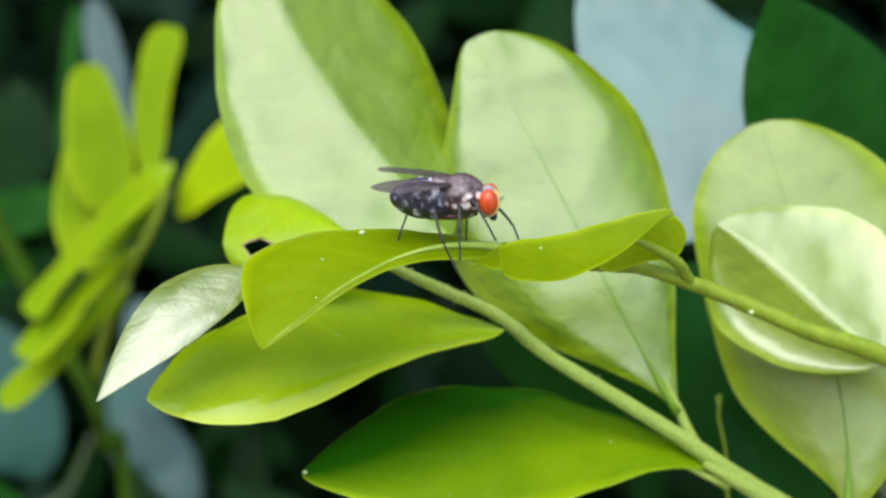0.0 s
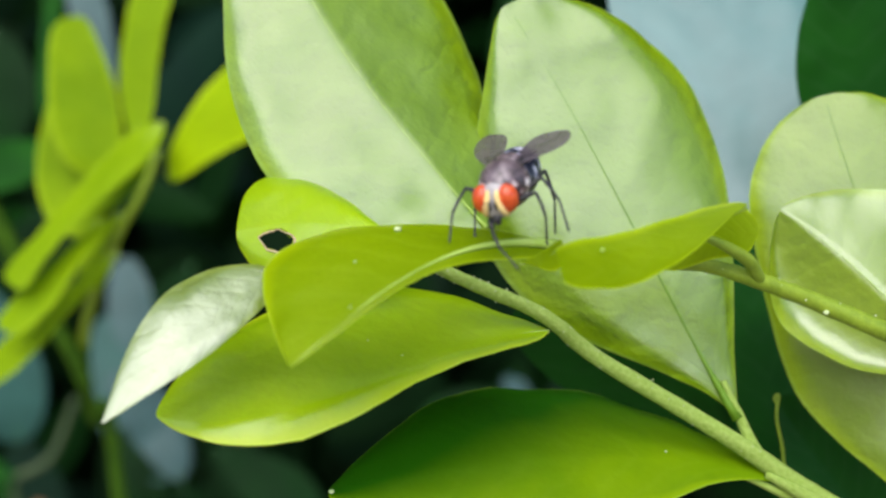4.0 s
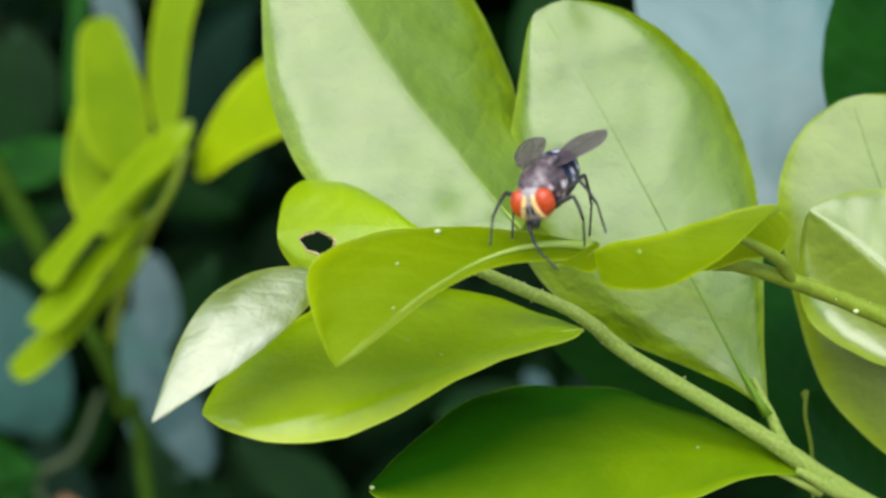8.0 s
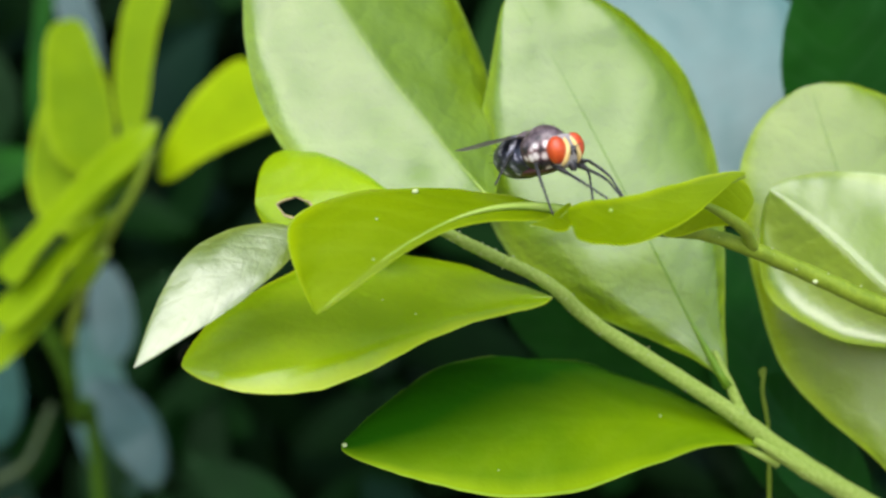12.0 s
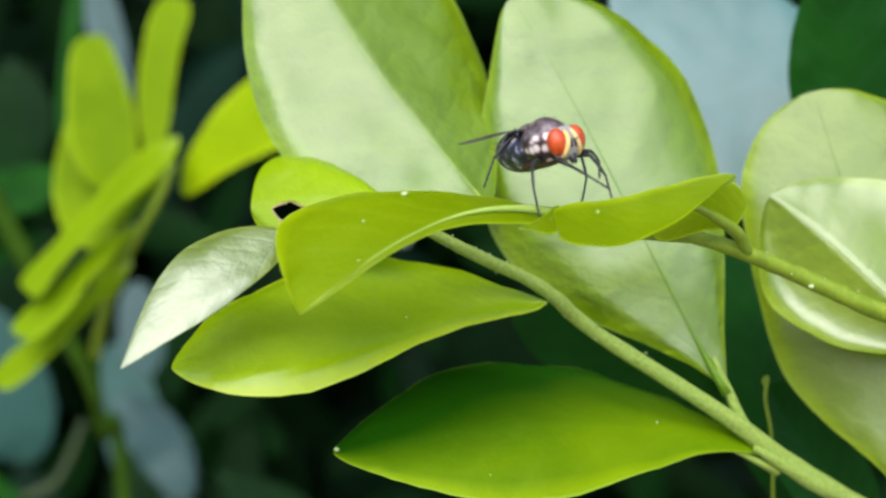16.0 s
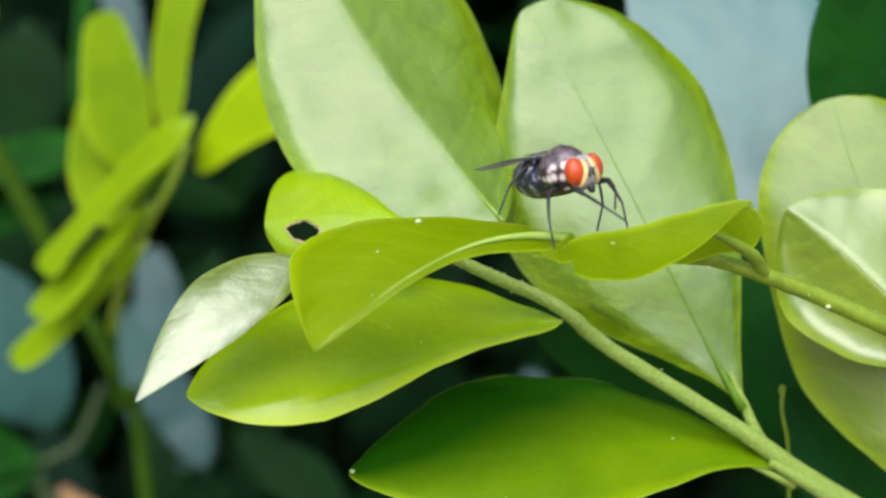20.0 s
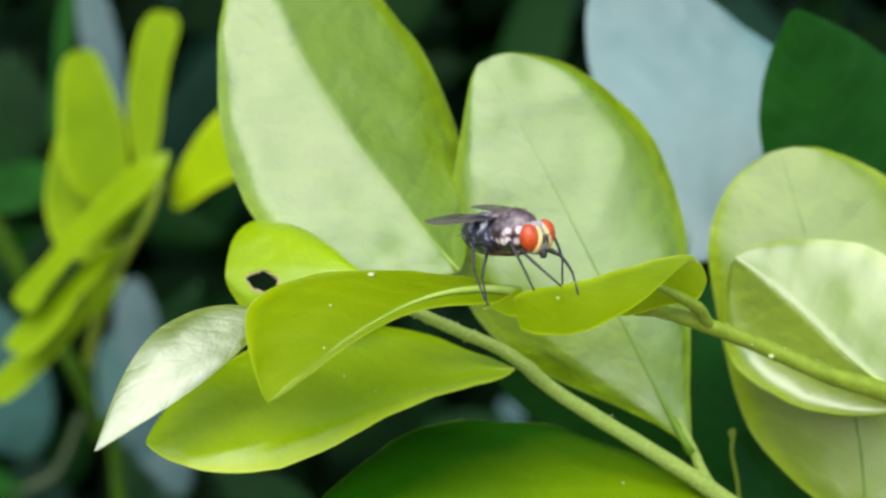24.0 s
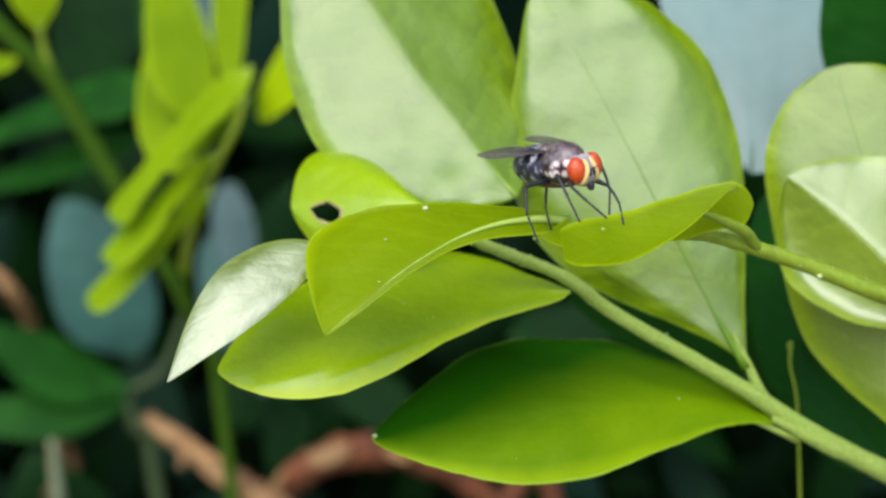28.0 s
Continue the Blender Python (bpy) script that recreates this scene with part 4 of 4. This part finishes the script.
def build_fly():
    fly = tagged(new("fly"), "grey-black fly with large red eyes standing on a leaf", "fly")
    fly.empty_display_size = 0.003

    def hump(q):
        return Vector((q.x, q.y * (1 - 0.12 * q.x), q.z * (1.0 + 0.04 * (1 - abs(q.x)))))
    thorax = part("thorax", blob((0.75, 0, 0.14), (1.7, 1.55, 1.5), 28, 20, shape=hump), thorax_mat, fly, "grey thorax with dark stripes")
    part("scutellum", blob((-0.75, 0, 1.12), (0.75, 0.8, 0.38)), thorax_mat, thorax)

    def taper(q):
        ring = 1 - 0.05 * max(0.0, math.cos(q.x * 7.5)) ** 8
        return Vector((q.x, q.y * (1 + 0.14 * q.x) * ring, q.z * (1 + 0.10 * q.x) * ring))
    part("abdomen", blob((-1.7, 0, -0.12), (2.5, 1.55, 1.48), 32, 36, shape=taper), abdomen_mat, fly, "blue-black abdomen with silvery patches")
    part("belly", blob((-0.4, 0, -1.12), (2.2, 1.1, 0.42)), belly_mat, fly, "dark reddish underside")
    head = part("head", blob((2.5, 0, -0.2), (0.74, 1.25, 1.12)), face_grey, fly, "grey face with golden stripes")
    for s in (1, -1):
        part("eye", blob((2.60, 0.76 * s, -0.04), (0.66, 0.67, 0.90), 24, 18), eye_red, head, "bright red compound eye")
        bm = bmesh.new()
        tube(bm, smooth_line([(2.45, 0.22 * s, 0.82), (3.0, 0.28 * s, 0.42), (3.2, 0.38 * s, -0.1), (3.05, 0.58 * s, -0.7), (2.72, 0.66 * s, -1.02)],
                             (0.12, 0.17, 0.19, 0.2, 0.14), 5), 8)
        part("face_stripe", bm, face_gold, head, "pale golden stripe beside the eye")
        bm = bmesh.new()
        tube(bm, smooth_line([(3.1, 0.12 * s, 0.1), (3.28, 0.15 * s, -0.15), (3.26, 0.18 * s, -0.5)], (0.09, 0.11, 0.08), 4), 6)
        tube(bm, smooth_line([(3.22, 0.15 * s, -0.1), (3.5, 0.26 * s, 0.05), (3.72, 0.4 * s, 0.1)], (0.035, 0.03, 0.015), 4), 5)
        part("antenna", bm, cuticle, head)
    bm = bmesh.new()
    tube(bm, smooth_line([(2.75, 0, -0.95), (2.95, 0, -1.25), (2.9, 0, -1.5)], (0.35, 0.28, 0.22), 4), 8)
    part("proboscis", bm, cuticle, head)
    for s in (1, -1):
        root, ax = Vector((0.40, 0.78 * s, 1.16)), Vector((-0.95, 0.25 * s, 0.06)).normalized()
        across = Vector((0.33, 0.92 * s, -0.20)).normalized()
        bm = bmesh.new()
        n = 22

        def edge(u, outer):
            return (1.3 if outer else -1.25) * (4 * u * (1 - u)) ** 0.55 * (0.55 + 0.5 * u) + (0.25 * u if outer else 0.1 * u)
        sheets = []
        for z in (0.0, -0.03):
            rows = []
            for i in range(n + 1):
                u = 0.004 + 0.992 * i / n
                a, b = edge(u, True), edge(u, False)
                row = []
                for j in range(6):
                    w = b + (a - b) * j / 5
                    row.append(bm.verts.new((root + ax * (5.9 * u) + across * w + Vector((0, 0, z + 0.12 * math.sin(w * 2.2) - 0.35 * u * u))) * MM))
                rows.append(row)
            sheets.append(rows)
        for k, rows in enumerate(sheets):
            for i in range(n):
                for j in range(5):
                    q = (rows[i][j], rows[i][j + 1], rows[i + 1][j + 1], rows[i + 1][j])
                    bm.faces.new(q if k == 0 else q[::-1])
        wing = part("wing", bm, wing_mat, fly, "smoky transparent wing with dark veins")
        for target in (0.85, 0.45, 0.0, -0.5, -0.85):
            bm = bmesh.new()
            pts = []
            for i in range(9):
                u = 0.03 + 0.92 * i / 8
                w = (edge(u, True) if target > 0 else -edge(u, False)) * target * min(1.0, 0.25 + u * 1.6)
                pts.append((root + ax * (5.9 * u) + across * w + Vector((0, 0, 0.015 + 0.12 * math.sin(w * 2.2) - 0.35 * u * u)), 0.026 * (1.15 - u)))
            tube(bm, pts, 5)
            part("vein", bm, leg_black, wing)
    rng = random.Random(11)
    bm = bmesh.new()
    for _ in range(90):
        back = rng.random() < 0.5
        c, r = (Vector((0.75, 0, 0.12)), Vector((1.7, 1.55, 1.5))) if not back else (Vector((-1.7, 0, -0.12)), Vector((2.5, 1.55, 1.48)))
        d = Vector((rng.uniform(-0.9, 0.7), rng.uniform(-1, 1), rng.uniform(-0.1, 1))).normalized()
        p = c + Vector((d.x * r.x, d.y * r.y, d.z * r.z)) * 0.97
        q = p + (d + Vector((-0.7, 0, 0.1))).normalized() * rng.uniform(0.25, 0.45)
        tube(bm, [(p, 0.020), ((p + q) / 2 + Vector((0, 0, 0.04)), 0.014), (q, 0.005)], 4)
    part("bristles", bm, leg_black, fly, "fine black bristles", kind="stuff")
    for s, side in ((1, "far"), (-1, "near")):
        leg(fly, "front_" + side, (1.75, 0.55 * s, -0.95), (1.75, 1.6, 1.75), s)
        leg(fly, "middle_" + side, (0.75, 0.75 * s, -1.05), (2.0, 1.85, 1.9), s)
        leg(fly, "hind_" + side, (-0.1, 0.75 * s, -1.0), (2.2, 2.1, 2.1), s)
    for ob in fly.children_recursive:
        ob.data.transform(Matrix.Scale(GROWN, 4))
        ob.location *= GROWN
    return fly


fly = build_fly()


# where each foot stands, in millimetres: side view, facing the viewer, turned half away, and resting
FEET = {
    "front_far": ((12.2, 118.0, 400.3), (10.0, 116.5, 400.2), (13.9, 114.0, 402.1), (15.2, 116.0, 400.1)),
    "front_near": ((10.2, 116.0, 400.5), (7.8, 113.5, 398.6), (14.5, 113.5, 401.4), (13.8, 114.5, 400.7)),
    "middle_far": ((7.9, 120.0, 400.6), (11.5, 116.5, 401.2), (14.9, 117.0, 400.9), (14.2, 118.5, 400.7)),
    "middle_near": ((7.4, 115.0, 399.0), (3.3, 116.5, 400.3), (9.4, 114.5, 399.5), (11.8, 114.5, 400.4)),
    "hind_far": ((2.5, 119.0, 400.7), (10.7, 120.5, 401.0), (12.8, 118.5, 400.8), (8.4, 116.5, 398.8)),
    "hind_near": ((7.1, 115.5, 398.2), (5.0, 120.0, 400.7), (5.5, 118.5, 401.8), (8.3, 116.0, 400.0)),
}
HIND_DOWN = {"hind_far": (9.6, 119.0, 399.6), "hind_near": (8.6, 115.5, 398.8)}
FRONT_DOWN = {"front_far": (14.8, 114.5, 400.6), "front_near": (13.6, 113.5, 400.4)}

# seconds; the head's place in millimetres; turn, nose down, lean in degrees
STANDS = [
    (0.0, (9.6, 118.0, 403.8), -3, 2, 21), (2.4, (9.7, 118.0, 403.7), -5, 2, 21), (2.5, (8.4, 117.0, 403.9), -65, 12, 6),
    (2.7, (7.8, 116.4, 403.8), -92, 18, 2), (3.0, (7.3, 116.0, 403.8), -100, 20, 5), (3.5, (6.5, 115.5, 403.3), -108, 24, 2),
    (5.5, (6.3, 115.5, 403.2), -114, 27, 5), (8.0, (6.3, 115.5, 403.2), -114, 27, 5), (10.0, (6.5, 115.5, 403.5), -112, 26, 5),
    (10.5, (6.5, 115.5, 403.9), -108, 24, 8), (11.0, (7.4, 116.0, 404.3), -100, 20, 14), (11.3, (9.3, 116.3, 404.3), -64, 4, 14),
    (11.5, (10.1, 116.5, 404.3), -58, -3, 14), (12.0, (10.5, 117.0, 404.4), -54, -3, 14), (13.0, (10.9, 117.0, 405.0), -54, -3, 14),
    (15.5, (11.4, 117.0, 405.2), -54, -3, 14), (17.0, (11.4, 117.0, 405.0), -54, -3, 14), (20.0, (11.6, 117.0, 405.1), -54, -3, 14),
    (21.0, (11.6, 117.0, 404.9), -54, -3, 14), (24.0, (12.1, 117.0, 404.4), -46, 3, 14), (25.0, (12.3, 117.0, 404.3), -46, 3, 14),
    (26.0, (11.9, 117.0, 404.9), -46, 3, 14), (28.0, (12.2, 117.0, 404.4), -46, 3, 14),
]


def fly_pose(t):
    """The fly's pose at t, straight between the rows of STANDS."""
    i = max(k for k in range(len(STANDS) - 1) if STANDS[k][0] <= t)
    (t0, h0, *a0), (t1, h1, *a1) = STANDS[i], STANDS[i + 1]
    f = (t - t0) / (t1 - t0)
    turn, nose, lean = (p + (q - p) * f for p, q in zip(a0, a1))
    m = pose(0, 0, 0, lean, nose, turn)
    return Matrix.Translation(Vector(h0).lerp(Vector(h1), f) * MM - m @ (Vector((2.55, 0, -0.1)) * GROWN * MM)) @ m


def foot(name, t):
    """Where the foot is at t. The front legs rub against each other for a while, later the hind legs do."""
    a, b, c, d = (Vector(p) for p in FEET[name])
    stroke = 1 if round(t * 5) % 2 else -1
    wag = stroke * (0.45 if name.endswith("far") else -0.45)
    if name in FRONT_DOWN:
        down = Vector(FRONT_DOWN[name])
        c = c + Vector((0.5, -0.3, -0.45)) * wag if 12.6 <= t <= 20.6 else down
    if name in HIND_DOWN:
        down = Vector(HIND_DOWN[name])
        d = d + Vector((-0.15, -0.1, -0.9)) * wag if 23.6 <= t <= 26.1 else down
    for until, place in ((2.4, a), (11.0, b), (22.0, c), (99, d)):
        if t <= until:
            return place
        if t < until + 0.35 and until < 20:
            after = {2.4: b, 11.0: c}[until]
            return place.lerp(after, (t - until) / 0.35) + Vector((0, 0, 0.4))


def bent_leg(name, t):
    """Poses of the femur on the fly and of the shank on the femur that bring the foot to its place."""
    hip, upper, lower, side = LEGS[name][3:]
    m = fly_pose(t)
    h, out = m @ hip, (m.to_3x3() @ Vector((0, side, 0))).normalized()
    way = foot(name, t) * MM - h
    reach = min(max(way.length, abs(upper - lower) + 0.0003), (upper + lower) * 0.985)
    way.normalize()
    up = out * 0.55 + Vector((0, 0, 0.4 if name.startswith("front") else 1))
    if name.startswith("hind"):
        up -= (m.to_3x3() @ Vector((1, 0, 0))) * 0.5
    up = (up - way * up.dot(way)).normalized()
    along = (upper * upper - lower * lower + reach * reach) / (2 * reach)
    knee = h + way * along + up * math.sqrt(max(upper * upper - along * along, 0.0))
    end = h + way * reach
    axis = up.cross(way).normalized()

    def bone(p, q):
        d = (q - p).normalized()
        return Matrix.Translation(p) @ Matrix((d, axis, d.cross(axis))).transposed().to_4x4()
    femur, shank = bone(h, knee), bone(knee, end)
    return m.inverted() @ femur, femur.inverted() @ shank


def motions():
    """The fly stands, turns to face the viewer, turns back and rubs its legs."""
    times = {s[0] for s in STANDS} | {2.45, 2.55, 2.6, 2.65, 2.75, 11.1, 11.15, 11.2, 11.25, 11.35, 11.4, 12.4, 20.8, 21.9, 22.2, 23.4, 26.3}
    times |= {12.6 + 0.2 * i for i in range(41)} | {23.6 + 0.2 * i for i in range(13)}
    times = sorted({round(t, 2) for t in times})
    walk(fly, [(t, fly_pose(t)) for t in times])
    for name in LEGS:
        femur, tibia, tarsus = LEGS[name][:3]
        bends = [(t, *bent_leg(name, t)) for t in times]
        walk(femur, [(t, a) for t, a, b in bends])
        for shank in (tibia, tarsus):
            walk(shank, [(t, b) for t, a, b in bends])


motions()
